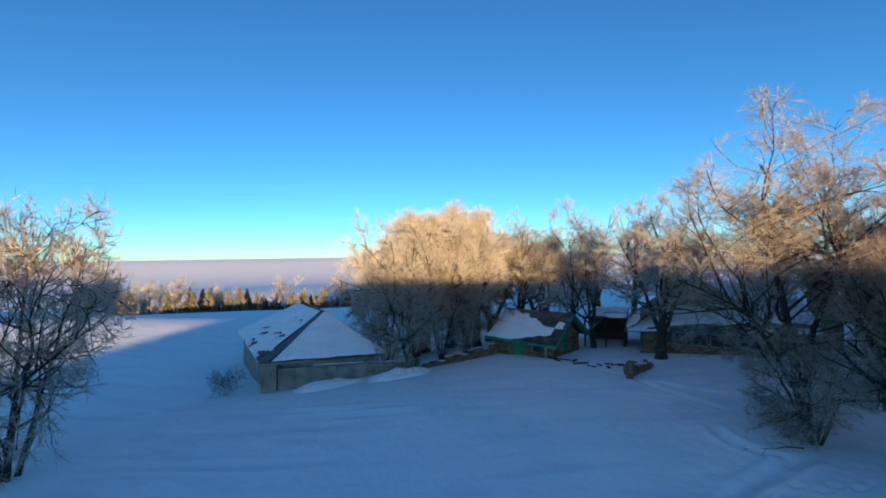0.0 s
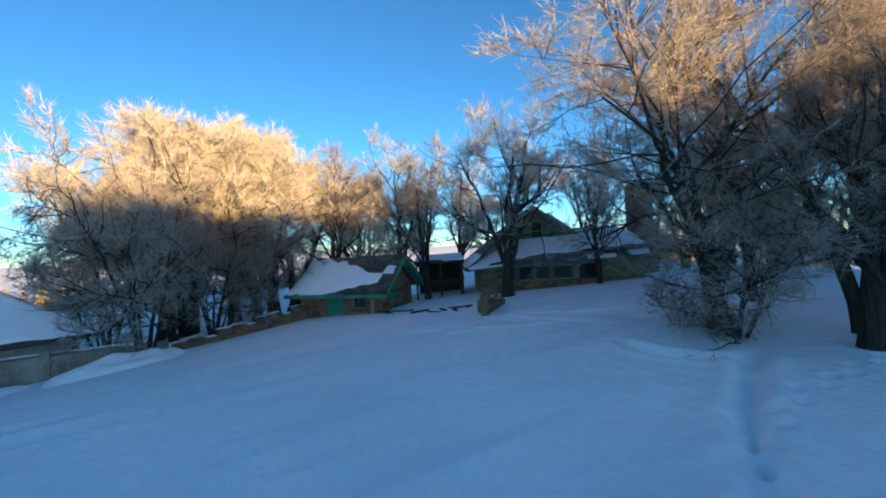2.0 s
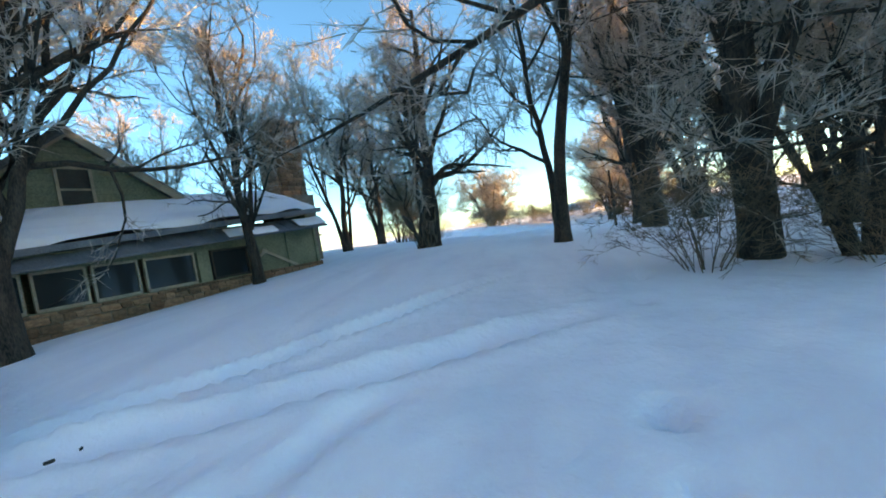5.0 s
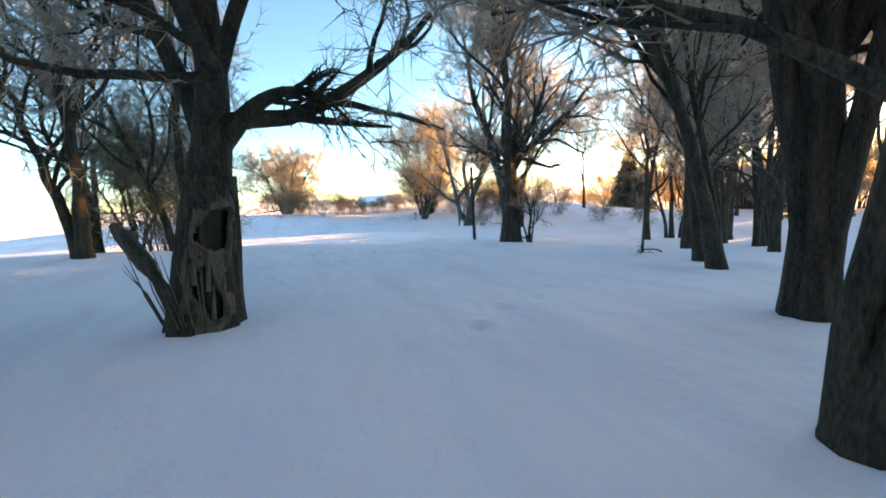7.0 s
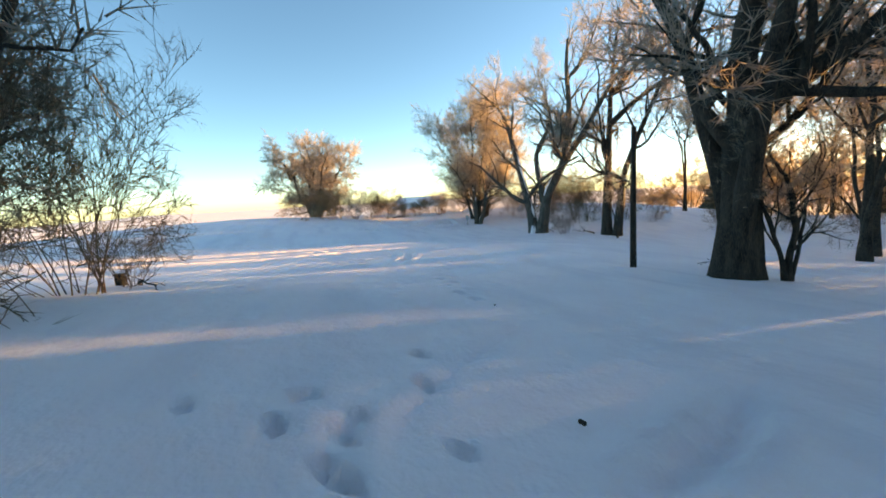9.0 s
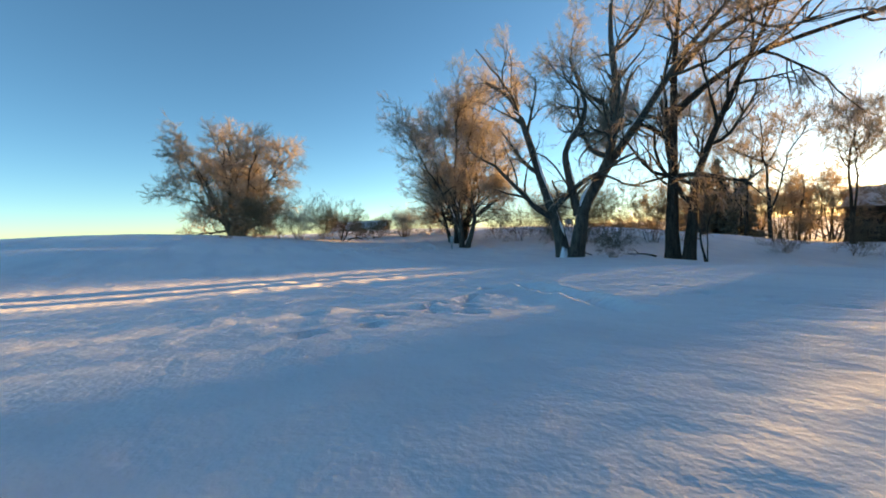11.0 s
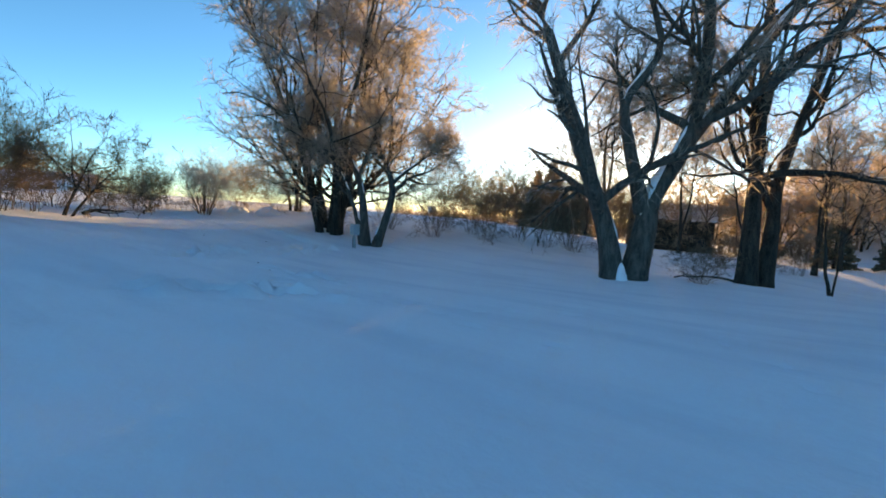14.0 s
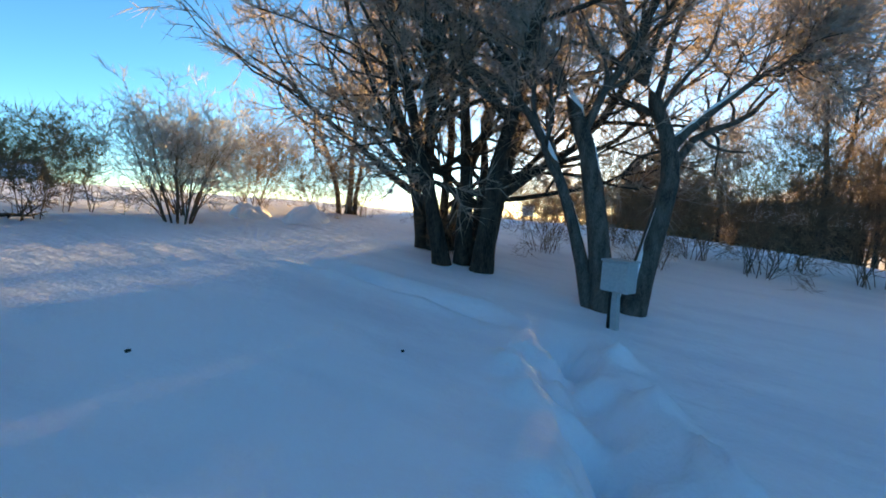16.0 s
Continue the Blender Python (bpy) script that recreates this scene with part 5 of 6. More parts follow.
for y0, z0, y1, z1 in ((-0.66, 2.58, 2.45, 4.72), (6.06, 2.56, 2.45, 4.72)):
    part("rake_board", slab([(5.98, y0, z0 + 0.03), (6.05, y0, z0 + 0.03), (6.05, y1, z1 + 0.05), (5.98, y1, z1 + 0.05)], 0.2), GREEN, shed, "green barge board")
    part("soffit", slab([(5.42, y0, z0 - 0.12), (5.98, y0, z0 - 0.12), (5.98, y1, z1 - 0.11), (5.42, y1, z1 - 0.11)], 0.03), GREEN, shed)

# ---------------------------------------------------------------- barn with hipped roof, and its yard wall
BARN = pose(-13.5, 26.1, 0, 0, 0, math.degrees(math.atan2(0.33, 0.944)))
barn = thing("barn", BARN, "low barn with a snow-covered hipped roof", "barn")
SKEW = Matrix(((1, -0.3, 0, 0), (0, 1, 0, 0), (0, 0, 1, 0), (0, 0, 0, 1)))
skew = lambda *pts: [tuple(SKEW @ Vector(p)) for p in pts]
part("wall", boxes((0.25, 0.5, 0.3, 14.6, -2.0, 2.0), (8.2, 8.45, 0.3, 14.6, -2.0, 2.0), (0.5, 8.2, 0.3, 0.55, -2.0, 1.9), (0.5, 8.2, 14.35, 14.6, -2.0, 2.0), m=SKEW), CONCRETE, barn)
part("roof", slab(skew((-0.25, -0.1, 2.1), (5.3, 4.0, 5.0), (5.3, 12.0, 5.05), (-0.25, 15.0, 2.1)), 0.14), SHINGLE, barn, "patchy shingled slope under thin snow")
part("roof", slab(skew((-0.25, -0.1, 2.1), (8.9, -0.1, 2.1), (5.3, 4.0, 5.0)), 0.14), SHINGLE, barn)
part("roof", slab(skew((8.9, -0.1, 2.1), (8.9, 15.0, 2.1), (5.3, 12.0, 5.05), (5.3, 4.0, 5.0)), 0.14), SHINGLE, barn)
part("roof", slab(skew((-0.25, 15.0, 2.1), (8.9, 15.0, 2.1), (5.3, 12.0, 5.05)), 0.14), SHINGLE, barn)
part("ridge_board", slab(skew((5.1, 3.9, 5.06), (5.5, 3.9, 5.06), (5.5, 12.0, 5.12), (5.1, 12.0, 5.12)), 0.05), DARKWOOD, barn)
part("hip_board", slab(skew((-0.3, -0.16, 2.2), (0.35, -0.16, 2.2), (5.6, 3.85, 5.07), (5.2, 4.1, 5.09)), 0.06), TRIM_BLUE, barn, "grey hip board bare of snow")


def hip_snow(corners, nu, nv, thick, seed, patches=0.0):
    """Snow on a triangle or trapezium of roof: two lower corners, two upper ones."""
    a, b, c, d = (SKEW @ Vector(p) for p in corners)
    n = (b - a).cross(d - a).normalized()
    n = n if n.z > 0 else -n
    bm = bmesh.new()
    uu, vv = np.meshgrid(np.linspace(0, 1, nu), np.linspace(0, 1, nv), indexing="ij")
    rag = lattice(uu * 9 + 3, vv * 5 + 3, 0.8, seed)
    h = thick * np.clip(np.minimum(np.minimum(uu, 1 - uu), np.minimum(vv, 1 - vv)) * 14 + 0.5 + rag, 0.15, 1) + 0.03 * lattice(uu * 9, vv * 5, 0.9, seed + 1)
    if patches:
        bare = lattice(uu * 9, vv * 14 - uu * 8, 1.1, seed + 2) > 0.5 - patches
        h = np.where(bare & (vv < 0.8) & (uu > 0.3), -0.14, h)
    vs = [[bm.verts.new((a * (1 - p) + b * p) * (1 - q) + (d * (1 - p) + c * p) * q + n * float(h[i, j])) for j, q in enumerate(np.linspace(0, 1, nv))] for i, p in enumerate(np.linspace(0, 1, nu))]
    for i in range(nu - 1):
        for j in range(nv - 1):
            bm.faces.new((vs[i][j], vs[i + 1][j], vs[i + 1][j + 1], vs[i][j + 1])).smooth = True
    return part("snow", bm, SNOW_CAP, barn, "thick settled snow")


hip_snow([(0.55, -0.15, 2.15), (8.95, -0.15, 2.15), (5.5, 3.9, 5.05), (5.4, 3.9, 5.05)], 44, 30, 0.16, 31)
hip_snow([(-0.3, 14.9, 2.12), (-0.3, 0.5, 2.12), (5.15, 4.2, 5.08), (5.15, 11.9, 5.1)][::1], 50, 26, 0.06, 33, 0.3)
hip_snow([(8.95, 0.0, 2.12), (8.95, 14.9, 2.12), (5.45, 11.9, 5.1), (5.45, 4.1, 5.05)], 40, 24, 0.16, 36)
part("buttress", slab([(-0.1, -0.35, 1.95), (0.95, -0.35, 1.95), (0.95, 0.3, 1.95), (-0.1, 0.3, 1.95)], 2.4), CONCRETE, barn, "pale concrete corner pier")
part("eave_board", boxes((-0.3, 3.6, -0.24, -0.12, 1.96, 2.1)), PALEWOOD, barn)

yard = thing("wall_north", BARN, "weathered concrete yard wall capped with snow", "wall", kind="structure")
for k in range(5):
    part("panel", boxes((1.0 + k * 2.1, 3.02 + k * 2.1, -0.12 - 0.01 * (k % 2), 0.12, -1.5, 1.62 - 0.06 * k), bevel=0.02), CONCRETE, yard)
    part("post", boxes((3.02 + k * 2.1, 3.10 + k * 2.1, -0.16, 0.16, -1.5, 1.68 - 0.06 * k) if k != 2 else (7.16, 7.46, -0.2, 0.2, -1.5, 1.7), bevel=0.015), CONCRETE, yard)
snow_blanket("snow", (3.4, -0.14, 1.6), (6.9, 0, -0.22), (0, 0.3, 0), 50, 6, 0.13, yard, 41, ragged=0.15)

garden = thing("garden_wall", Matrix.Identity(4), "low tumbled stone wall with snow along the top", "wall", kind="structure")
a, b = Vector((-3.0, 29.2, 0)), Vector((3.6, 33.0, 0))
for k in range(11):
    f = k / 11
    p = a.lerp(b, f)
    ang = math.atan2(b.y - a.y, b.x - a.x)
    top = 0.95 + 0.95 * f + (0.12 if k % 3 else -0.1)
    seg = part("section", boxes((0, 0.70, -0.2, 0.2, -1.2, top), m=Matrix.Translation((p.x, p.y, 0)) @ Matrix.Rotation(ang, 4, "Z"), bevel=0.03), MORTAR, garden)
    lay_stones(seg, Matrix.Translation((p.x, p.y, 0)) @ Matrix.Rotation(ang, 4, "Z") @ Matrix.Translation((0, -0.2, 0)), 0.7, top - 0.75, top, 0.2, 0.34, 60 + k)
    sb = snow_blanket("snow", (p.x, p.y - 0.2, top + 0.02), (0.7 * math.cos(ang), 0.7 * math.sin(ang), 0.05), (-0.38 * math.sin(ang), 0.38 * math.cos(ang), 0), 8, 6, 0.10, garden, 70 + k, ragged=0.1)

# ruined stone wall beside the house tree
ruin = thing("ruined_wall", Matrix.Translation((11.3, 24.1, up(11.3, 24.1))) @ Matrix.Rotation(radians(47), 4, "Z"), "tumbled end of an orange sandstone wall", "wall")
r = random.Random(9)
core = part("core", boxes((0.1, 3.2, -0.16, 0.16, -0.4, 0.45), (0.05, 0.5, -0.2, 0.2, -0.4, 0.95), bevel=0.05), MORTAR, ruin)
for k in range(46):
    x = 3.2 * (k / 46) ** 1.2
    high = 1.05 if x < 0.55 else 0.75 - 0.1 * x
    o = new("stone", STONES[k % 6])
    o.parent = ruin
    o.matrix_basis = Matrix.LocRotScale((x + r.uniform(-0.08, 0.08), r.uniform(-0.24, 0.24), r.uniform(0.0, high)), Euler((r.uniform(-0.3, 0.3), r.uniform(-0.3, 0.3), r.uniform(-0.5, 0.5))), (r.uniform(0.25, 0.5), r.uniform(0.22, 0.36), r.uniform(0.16, 0.3)))
for x in (0.9, 1.6, 2.3):
    snow_blanket("snow", (x - 0.3, -0.25, 0.72 - 0.1 * x), (0.6, 0, -0.05), (0, 0.45, 0), 10, 8, 0.10, ruin, 80 + int(x * 10), ragged=0.15)

# loose boards and rubble on the snow between shed and house
for k, (x, y, ln) in enumerate(((9.9, 27.0, 0.7), (10.5, 27.3, 0.5), (9.4, 28.0, 1.1), (10.9, 26.6, 0.4), (11.2, 27.5, 0.9), (11.6, 27.2, 0.8), (11.9, 27.0, 0.5), (9.2, 28.9, 1.4), (8.6, 29.2, 1.6), (7.9, 29.3, 1.5))):
    plank = part("plank", boxes((-ln / 2, ln / 2, -0.09, 0.09, -0.03, 0.03), bevel=0.01), DARKWOOD)
    plank.matrix_basis = Matrix.Translation((x, y, up(x, y) + 0.05)) @ Euler((r.uniform(-0.2, 0.2), r.uniform(-0.15, 0.15), r.uniform(0, 3.1))).to_matrix().to_4x4()
    tagged(plank, "dark old plank lying half buried in snow", "plank", "loose planks")

# ---------------------------------------------------------------- things in the snowfield
pole = thing("pole", Matrix.Translation((40.43, 11.6, up(40.43, 11.6))), "bare dark wooden pole set in snow", "pole")
me = mesh_of("shaft", [tubes(np.array([[(0, 0, -0.4), (0.01, 0, 1.5), (-0.02, 0.02, 3.0), (-0.05, 0.03, 4.1)]]), np.array([[0.095, 0.085, 0.078, 0.07]]), 10)], BARK)
shaft = new("shaft", me)
shaft.parent = pole

cabinet = thing("utility_box", Matrix.Translation((75.76, 5.0, up(75.76, 5.0))) @ Matrix.Rotation(radians(-28), 4, "Z") @ Matrix.Scale(1.15, 4), "grey-green metal utility box on a post", "utility box")
part("post", boxes((-0.045, 0.045, -0.045, 0.045, -0.5, 0.6), m=Matrix.Rotation(radians(3), 4, "Y")), BOXGREY, cabinet)
part("body", boxes((-0.2, 0.2, -0.12, 0.14, 0.55, 0.97), bevel=0.012), BOXGREY, cabinet)
part("cover", boxes((-0.185, 0.185, -0.135, -0.122, 0.57, 0.95), bevel=0.004), BOXGREY, cabinet)
part("lid", boxes((-0.215, 0.215, -0.15, 0.155, 0.97, 1.0), bevel=0.006), BOXGREY, cabinet)
part("latch", boxes((0.12, 0.15, -0.15, -0.13, 0.72, 0.80)), IRON, cabinet)
part("conduit", boxes((0.06, 0.10, 0.0, 0.05, -0.5, 0.56)), IRON, cabinet)

bucket = thing("bucket", Matrix.Translation((42.2, 25.5, up(42.2, 25.5))), "small black bucket standing on the snow", "bucket")
part("body", boxes((-0.1, 0.1, -0.1, 0.1, -0.05, 0.26), bevel=0.03), IRON, bucket)
part("rim", boxes((-0.125, 0.125, -0.125, 0.125, 0.26, 0.30), bevel=0.02), IRON, bucket)

bale = thing("hay_bale", Matrix.Translation((86.9, 22.4, up(86.9, 22.4) + 0.5)) @ Matrix.Rotation(radians(20), 4, "Z") @ Matrix.Scale(0.85, 4), "weathered round bale beside the round tree", "hay bale")
bm = bmesh.new()
bmesh.ops.create_cone(bm, cap_ends=True, segments=28, radius1=0.72, radius2=0.72, depth=1.3, matrix=Matrix.Rotation(radians(90), 4, "X"))
bmesh.ops.bevel(bm, geom=[e_ for e_ in bm.edges if len(e_.link_faces) == 2 and e_.calc_face_angle() > 1.0], offset=0.08, segments=2, affect="EDGES")
part("body", bm, REED, bale)
for y in (-0.4, 0.0, 0.4):
    bm = bmesh.new()
    bmesh.ops.create_cone(bm, cap_ends=False, segments=28, radius1=0.728, radius2=0.728, depth=0.03, matrix=Matrix.Translation((0, y, 0)) @ Matrix.Rotation(radians(90), 4, "X"))
    part("twine", bm, PALEWOOD, bale)


def fallen_branch(x, y, turn, ln, rad, seed, label):
    rg = np.random.RandomState(seed)
    t = np.linspace(0, 1, 8)
    P = np.stack([t * ln, 0.12 * np.cumsum(rg.normal(0, 1, 8)) * t, 0.08 + 0.1 * np.sin(t * 5) + 0.25 * t * t], 1)[None]
    R = (rad * (1 - 0.75 * t))[None]
    B, S = sprout(rg, P, R, 6, 0.25, 1.0, 45, 0.4, 5, 0.05, 0.2, 0.6)
    C, D = sprout(rg, B, S, 3, 0.3, 1.0, 40, 0.5, 4, 0.05, 0.25, 0.7)
    ob = thing("fallen_branch", Matrix.Translation((x, y, up(x, y))) @ Matrix.Rotation(radians(turn), 4, "Z"), label, "branch")
    for nm, ch in (("stem", [tubes(P, R, 7)]), ("side_branches", [tubes(B, S, 4), tubes(C, np.maximum(D, 0.006), 3)])):
        o = new(nm if nm == "stem" else "brushwood", mesh_of(nm, ch, BARK))
        o.parent = ob


fallen_branch(84.8, 9.6, -35, 2.6, 0.05, 3, "dark fallen branch lying on the snow")
fallen_branch(83.2, 12.6, -60, 2.2, 0.08, 4, "dark fallen log with broken twigs")
fallen_branch(41.0, 24.6, 200, 1.6, 0.03, 5, "thin broken branch sticking out of snow")
fallen_branch(59.5, -0.6, 10, 2.0, 0.06, 6, "thin broken branch sticking out of snow")
fallen_branch(38.6, 9.2, 0, 1.4, 0.05, 7, "dark fallen branch lying on the snow")

# hollow trunk of the old tree: torn shell with two cavities, dead stub, hanging bough
old = thing("tree_stump", Matrix.Translation((25.22, 22.36, up(25.22, 22.36))), "hollow, torn shell at the foot of the old tree", "stump")
rg = np.random.RandomState(12)
na, nz, face = 100, 84, math.atan2(-1.2, -3.2)
ang, hz_ = np.meshgrid(np.linspace(0, 2 * math.pi, na + 1)[:-1], np.linspace(-0.3, 1.95, nz), indexing="ij")
turned = (ang - face + math.pi) % (2 * math.pi) - math.pi
folds = 0.06 * np.sin(ang * 5 + 1.1) + 0.045 * np.sin(ang * 11 + hz_ * 2.2) + 0.05 * lattice(ang * 3 + 9, hz_ * 1.5 + 9, 0.5, 5)
shell_r = 0.385 * (1 + 0.3 * np.exp(-np.maximum(hz_, 0) * 2.0) + folds * np.clip((2.1 - hz_) / 0.8, 0, 1)) - 0.012 * hz_
shell_r = shell_r * (1 - 0.12 * np.clip((hz_ - 0.9) / 1.05, 0, 1))
lean = np.maximum(hz_, 0)
hole_a = ((turned - 0.1 - 0.15 * np.sin(hz_ * 9)) / 0.52) ** 2 + ((hz_ - 1.28) / 0.26) ** 2 + 0.5 * lattice(ang * 4 + 5, hz_ * 4 + 5, 0.6, 6)
hole_b = ((turned + 0.12 - 0.2 * np.sin(hz_ * 7)) / 0.34) ** 2 + ((hz_ - 0.48) / 0.32) ** 2 + 0.5 * lattice(ang * 4 + 50, hz_ * 4 + 50, 0.6, 6)
gap = np.minimum(hole_a, hole_b)
shell_r = shell_r * (1 + 0.16 * np.exp(-((gap - 1.35) / 0.4) ** 2))


def shell(name, keep, radius, material, label):
    bm = bmesh.new()
    vs = [[bm.verts.new((radius[i, j] * math.cos(ang[i, j]) + 0.095 * lean[i, j], radius[i, j] * math.sin(ang[i, j]) - 0.13 * lean[i, j], hz_[i, j])) for j in range(nz)] for i in range(na)]
    for i in range(na):
        for j in range(nz - 1):
            if keep[i, j] and keep[(i + 1) % na, j] and keep[i, j + 1] and keep[(i + 1) % na, j + 1]:
                bm.faces.new((vs[i][j], vs[(i + 1) % na][j], vs[(i + 1) % na][j + 1], vs[i][j + 1])).smooth = True
    bmesh.ops.delete(bm, geom=[v for v in bm.verts if not v.link_faces], context="VERTS")
    bm.normal_update()
    bmesh.ops.solidify(bm, geom=bm.faces[:], thickness=0.05)
    return part(name, bm, material, old, label)


torn = 3.2 + 3.5 * lattice(ang * 3, hz_ * 1.2, 0.5, 21)
shell("bark_shell", gap > torn, shell_r, BARK, "furrowed dark bark")
shell("torn_wood", (gap > 1.0) & (gap < torn + 1.2) & (abs(turned) < 1.5), shell_r * 0.96, TORN, "grey torn wood round the cavities")
shell("heartwood", abs(turned) < 1.9, shell_r * 0.5, DARKWOOD, "dark rotten wood inside")
for k in range(9):
    q = face + rg.uniform(-0.75, 0.75)
    z0 = rg.uniform(0.05, 0.9)
    P = np.array([[(0.46 * math.cos(q), 0.46 * math.sin(q), z0), (0.44 * math.cos(q + 0.06), 0.44 * math.sin(q + 0.06), z0 + 0.22), (0.43 * math.cos(q + 0.1), 0.43 * math.sin(q + 0.1) - 0.03, z0 + rg.uniform(0.35, 0.6))]])
    o = new("splinter", mesh_of("splinter", [tubes(P, np.array([[0.035, 0.028, 0.006]]), 6)], TORN))
    o.parent = old
stub_p = np.array([[(0.05, 0.15, -0.25), (0.12, 0.36, 0.35), (0.2, 0.62, 0.85), (0.3, 0.85, 1.25), (0.33, 0.95, 1.4)]])
o = new("stub", mesh_of("stub", [tubes(stub_p, np.array([[0.17, 0.13, 0.12, 0.105, 0.06]]), 12, 0.06, 3)], BARK_GREY))
o.parent = old
bough_p = course([(0.2, -0.34, 2.25), (0.11, -0.76, 2.72), (0.03, -1.07, 2.95), (-0.07, -1.37, 3.03), (-0.21, -1.73, 2.94), (-0.36, -2.03, 2.66), (-0.52, -2.35, 2.2)], 14)[None]
bough_r = (0.006 + 0.145 * (1 - np.linspace(0, 1, 14)) ** 1.3)[None]
side_p, side_r = sprout(rg, bough_p, bough_r, 24, 0.3, 1.0, 50, 0.3, 6, -0.1, 0.22, 0.5)
hang_p, hang_r = sprout(rg, side_p, side_r, 7, 0.2, 1.0, 40, 0.45, 4, -0.16, 0.25, 0.6, least=0.25)
o = new("bough", mesh_of("bough", [tubes(bough_p, bough_r, 10), tubes(side_p, np.maximum(side_r, 0.007), 5), tubes(hang_p, np.maximum(hang_r, 0.004), 3)], BARK))
o.parent = old
for k in range(12):
    q = rg.uniform(1.2, 3.4)
    P = np.array([[(0.4 * math.cos(q), 0.4 * math.sin(q), -0.1), (0.6 * math.cos(q), 0.6 * math.sin(q), 0.5), (0.75 * math.cos(q) + rg.normal(0, 0.12), 0.75 * math.sin(q), rg.uniform(0.8, 1.5))]])
    o = new("shoot", mesh_of("shoot", [tubes(P, np.array([[0.012, 0.009, 0.003]]), 5)], TWIG))
    o.parent = old

# ---------------------------------------------------------------- buildings beyond the trees


def cottage(x, y, turn, length, width, height, wall_m, label, snow_seed):
    z = up(x, y, 0.3)
    ob = thing("cottage", Matrix.Translation((x, y, z)) @ Matrix.Rotation(radians(turn), 4, "Z"), label, "house")
    part("wall", boxes((0, length, 0, 0.2, 0, height), (0, length, width - 0.2, width, 0, height), (0, 0.2, 0.2, width - 0.2, 0, height), (length - 0.2, length, 0.2, width - 0.2, 0, height)), wall_m, ob)
    rise = width * 0.32
    for x0 in (0.0, length - 0.15):
        g = bmesh.new()
        f1 = [g.verts.new((x0, yy, zz)) for yy, zz in ((0, height), (width, height), (width / 2, height + rise))]
        f2 = [g.verts.new((x0 + 0.15, yy, zz)) for yy, zz in ((0, height), (width, height), (width / 2, height + rise))]
        g.faces.new(f1)
        g.faces.new(f2[::-1])
        for i in range(3):
            g.faces.new((f1[(i + 1) % 3], f1[i], f2[i], f2[(i + 1) % 3]))
        part("gable", g, wall_m, ob)
    lo = height - 0.4 * rise / (width / 2)
    part("roof", slab([(-0.4, -0.4, lo), (length + 0.4, -0.4, lo), (length + 0.4, width / 2, height + rise), (-0.4, width / 2, height + rise)], 0.12), SHINGLE, ob)
    part("roof", slab([(-0.4, width + 0.4, lo), (length + 0.4, width + 0.4, lo), (length + 0.4, width / 2, height + rise), (-0.4, width / 2, height + rise)], 0.12), SHINGLE, ob)
    snow_blanket("snow", (-0.4, -0.4, lo + 0.02), (length + 0.8, 0, 0), (0, width / 2 + 0.4, height + rise - lo), 24, 12, 0.2, ob, snow_seed)
    snow_blanket("snow", (-0.4, width + 0.4, lo + 0.02), (length + 0.8, 0, 0), (0, -width / 2 - 0.4, height + rise - lo), 24, 12, 0.2, ob, snow_seed + 1)
    for k in range(int(length // 2.2)):
        for yy in (-0.03, width - 0.02):
            w = part("window", boxes((0.9 + k * 2.2, 1.8 + k * 2.2, yy, yy + 0.05, 1.0, 2.1)), PALEWOOD, ob)
            part("pane", boxes((0.98 + k * 2.2, 1.72 + k * 2.2, yy - 0.01, yy + 0.06, 1.08, 2.02)), GLASS, w)
    return ob


cottage(42.6, 39.7, -20, 5.0, 4.0, 2.6, YELLOW, "small yellow hut with a snowy roof", 91)
# added sun blocker: its ridge draws the far edge of the lit snow
cottage(55.0, -50.5, 0, 10.6, 7.0, 4.6, DARKWOOD, "added dark building whose snowy roof blocks the low sun", 93)
cottage(124.0, -5.5, 60, 10.0, 6.5, 1.5, DARKWOOD, "dark outbuilding with a broad snowy roof", 95)

# ---------------------------------------------------------------- small things on the snow
for k, (x, y, ln, turn) in enumerate(((32.3, 18.8, 0.14, 10), (57.6, 21.1, 0.06, 60), (11.8, 22.7, 0.16, 120), (11.95, 22.6, 0.10, 40), (72.4, 13.2, 0.08, 80), (77.6, 8.6, 0.09, 20), (79.0, 10.4, 0.1, 70), (70.9, 14.1, 0.07, 140), (35.9, 17.9, 0.08, 90))):
    ln *= 0.42
    chip = part("bark_chip", boxes((-ln / 2, ln / 2, -ln * 0.22, ln * 0.22, -0.012, 0.014), bevel=0.006), BARK)
    chip.matrix_basis = Matrix.Translation((x, y, up(x, y) + 0.03)) @ Euler((0.12, 0.1, radians(turn))).to_matrix().to_4x4()
    tagged(chip, "dark scrap of bark lying on snow", "bark", "bark scraps")

stake = thing("stake", Matrix.Translation((29.8, 10.1, up(29.8, 10.1))), "short dark wooden stake in the snow", "stake")
part("shaft", boxes((-0.035, 0.035, -0.035, 0.035, -0.3, 0.5), m=Matrix.Rotation(radians(3), 4, "X"), bevel=0.012), DARKWOOD, stake)

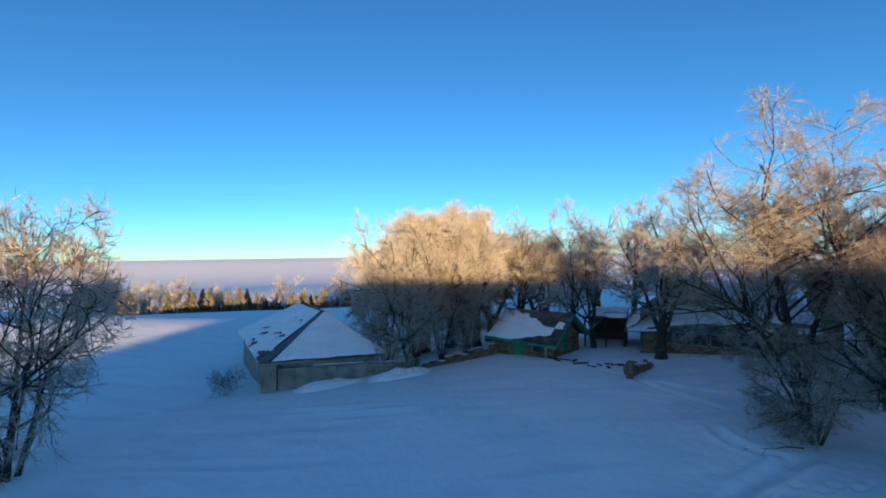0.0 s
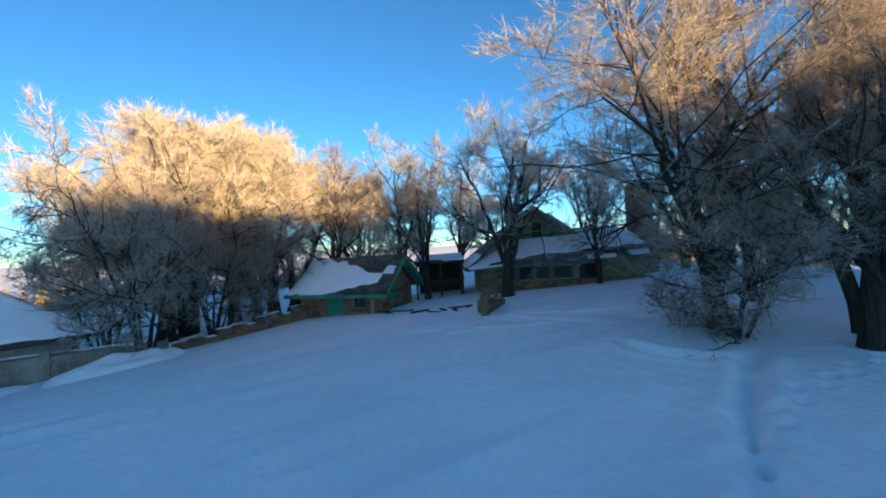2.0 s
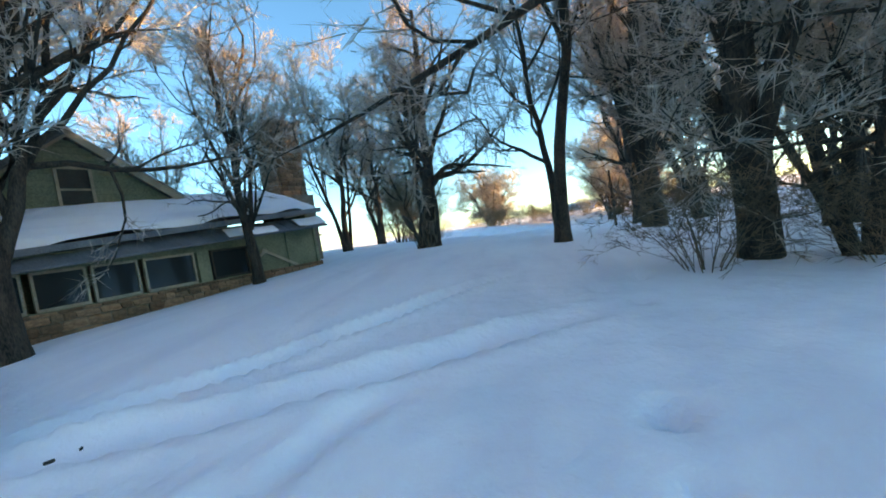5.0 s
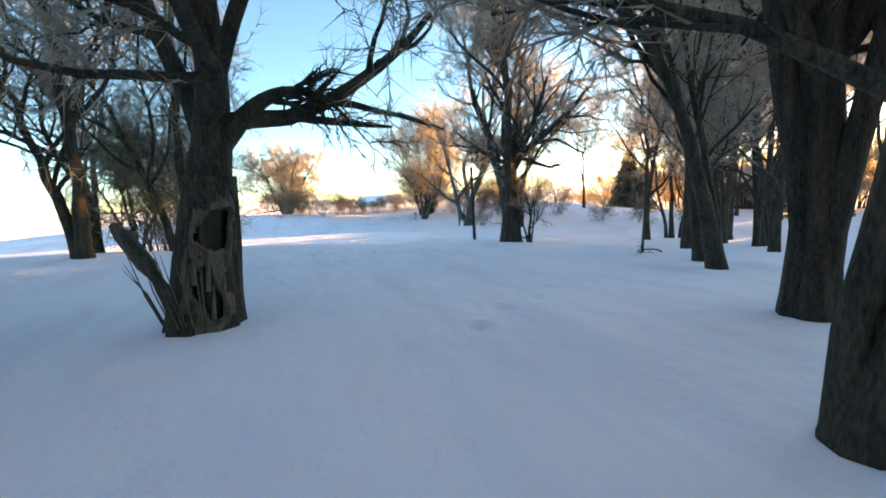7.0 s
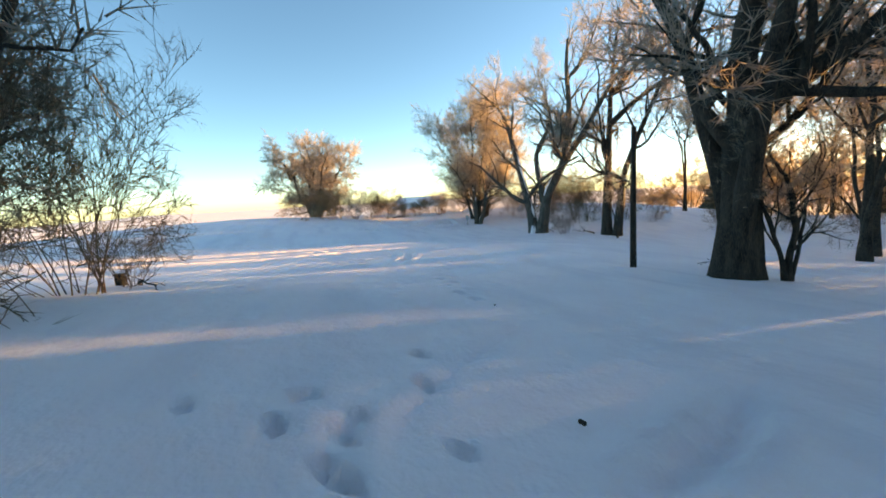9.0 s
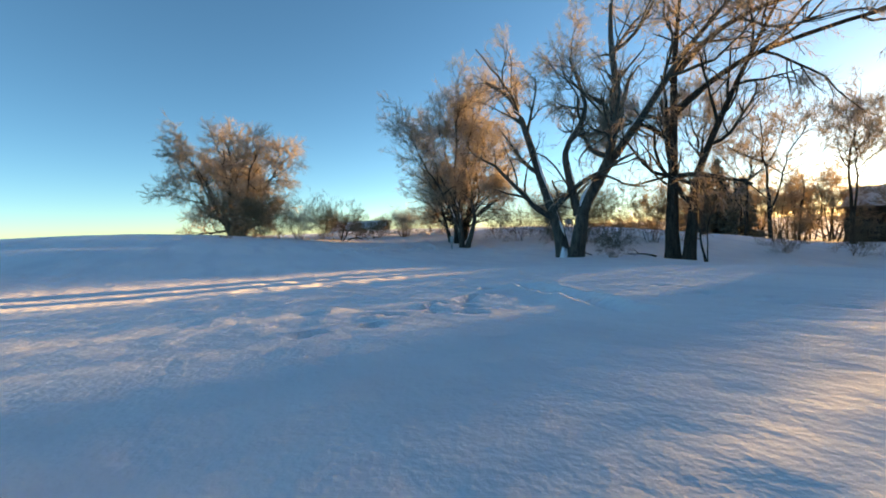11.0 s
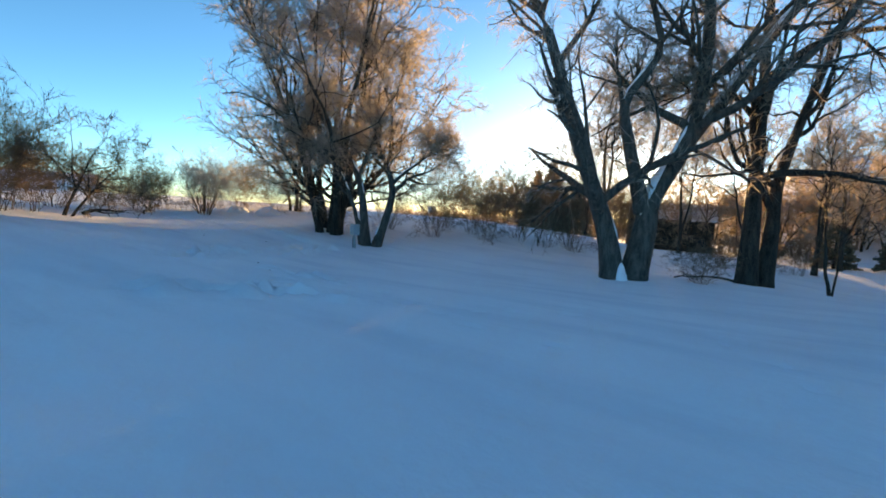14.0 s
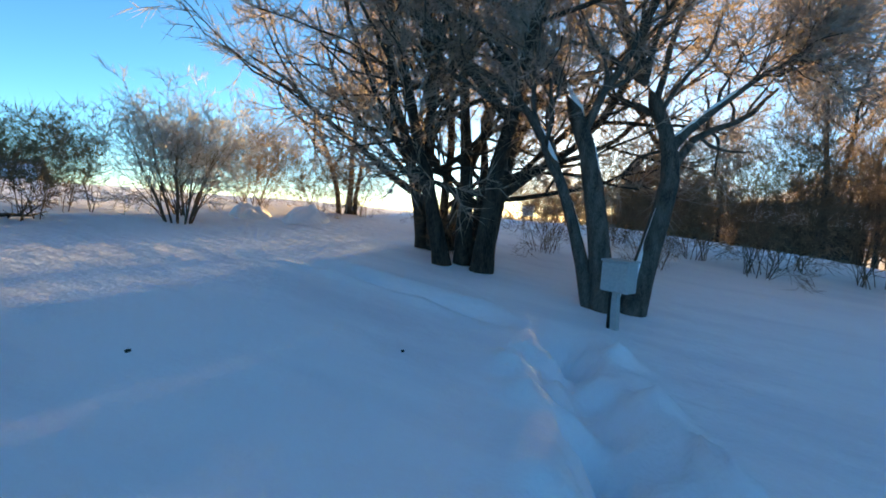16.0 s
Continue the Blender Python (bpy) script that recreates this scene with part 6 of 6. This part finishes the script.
hive = thing("white_box", Matrix.Translation((82.6, -15.6, up(82.6, -15.6))), "small white box on legs under the trees", "box")
part("body", boxes((-0.35, 0.35, -0.3, 0.3, 0.35, 1.0), bevel=0.02), WHITEWASH, hive)
part("lid", boxes((-0.4, 0.4, -0.35, 0.35, 1.0, 1.07), bevel=0.015), TRIM_BLUE, hive)
for sx in (-0.3, 0.3):
    for sy in (-0.25, 0.25):
        part("leg", boxes((sx - 0.03, sx + 0.03, sy - 0.03, sy + 0.03, -0.2, 0.35)), DARKWOOD, hive)

fallen_branch(28.4, 10.8, 100, 1.2, 0.025, 8, "thin broken branch sticking out of snow")
fallen_branch(62.9, 1.2, 30, 1.5, 0.04, 9, "dead sticks at the foot of a tree")
fallen_branch(61.9, 0.6, 130, 1.3, 0.035, 10, "dead sticks at the foot of a tree")
fallen_branch(14.2, 14.4, 200, 1.8, 0.03, 11, "bare brushwood lying beside the trunk")


def snow_heap(x, y, w, dpt, h, turn, seed, label):
    """A rounded, uneven heap with soft feet."""
    bm = bmesh.new()
    u, v = np.meshgrid(np.linspace(-1, 1, 26), np.linspace(-1, 1, 18), indexing="ij")
    r2 = u**2 + v**2
    z = h * np.maximum(0, 1 - r2) ** 0.8 * (1 + 0.9 * lattice(u * 3 + 7, v * 3 + 7, 0.8, seed)) - 0.12 * r2
    vs = [[bm.verts.new((w * u[i, j], dpt * v[i, j], z[i, j])) for j in range(18)] for i in range(26)]
    for i in range(25):
        for j in range(17):
            if min(r2[i, j], r2[i + 1, j + 1]) < 1.25:
                bm.faces.new((vs[i][j], vs[i + 1][j], vs[i + 1][j + 1], vs[i][j + 1])).smooth = True
    bmesh.ops.delete(bm, geom=[q for q in bm.verts if not q.link_faces], context="VERTS")
    ob = part("snowdrift", bm, SNOW)
    ob.matrix_basis = Matrix.Translation((x, y, up(x, y))) @ Matrix.Rotation(radians(turn), 4, "Z")
    return tagged(ob, label, "snowdrift", "snowdrifts")


snow_heap(86.2, 1.2, 1.6, 0.8, 0.42, -60, 3, "rounded snow heap before the low hedge")
snow_heap(87.4, 2.6, 1.0, 0.7, 0.36, -50, 4, "rounded snow heap before the low hedge")
snow_heap(63.95, 2.65, 0.3, 0.3, 0.6, 10, 5, "snow packed into the fork of a trunk")
snow_heap(-3.5, 27.6, 2.6, 1.0, 0.5, 18, 6, "snow drift against the yard wall")
snow_heap(-8.4, 26.6, 2.8, 0.9, 0.45, 20, 7, "snow drift against the yard wall")
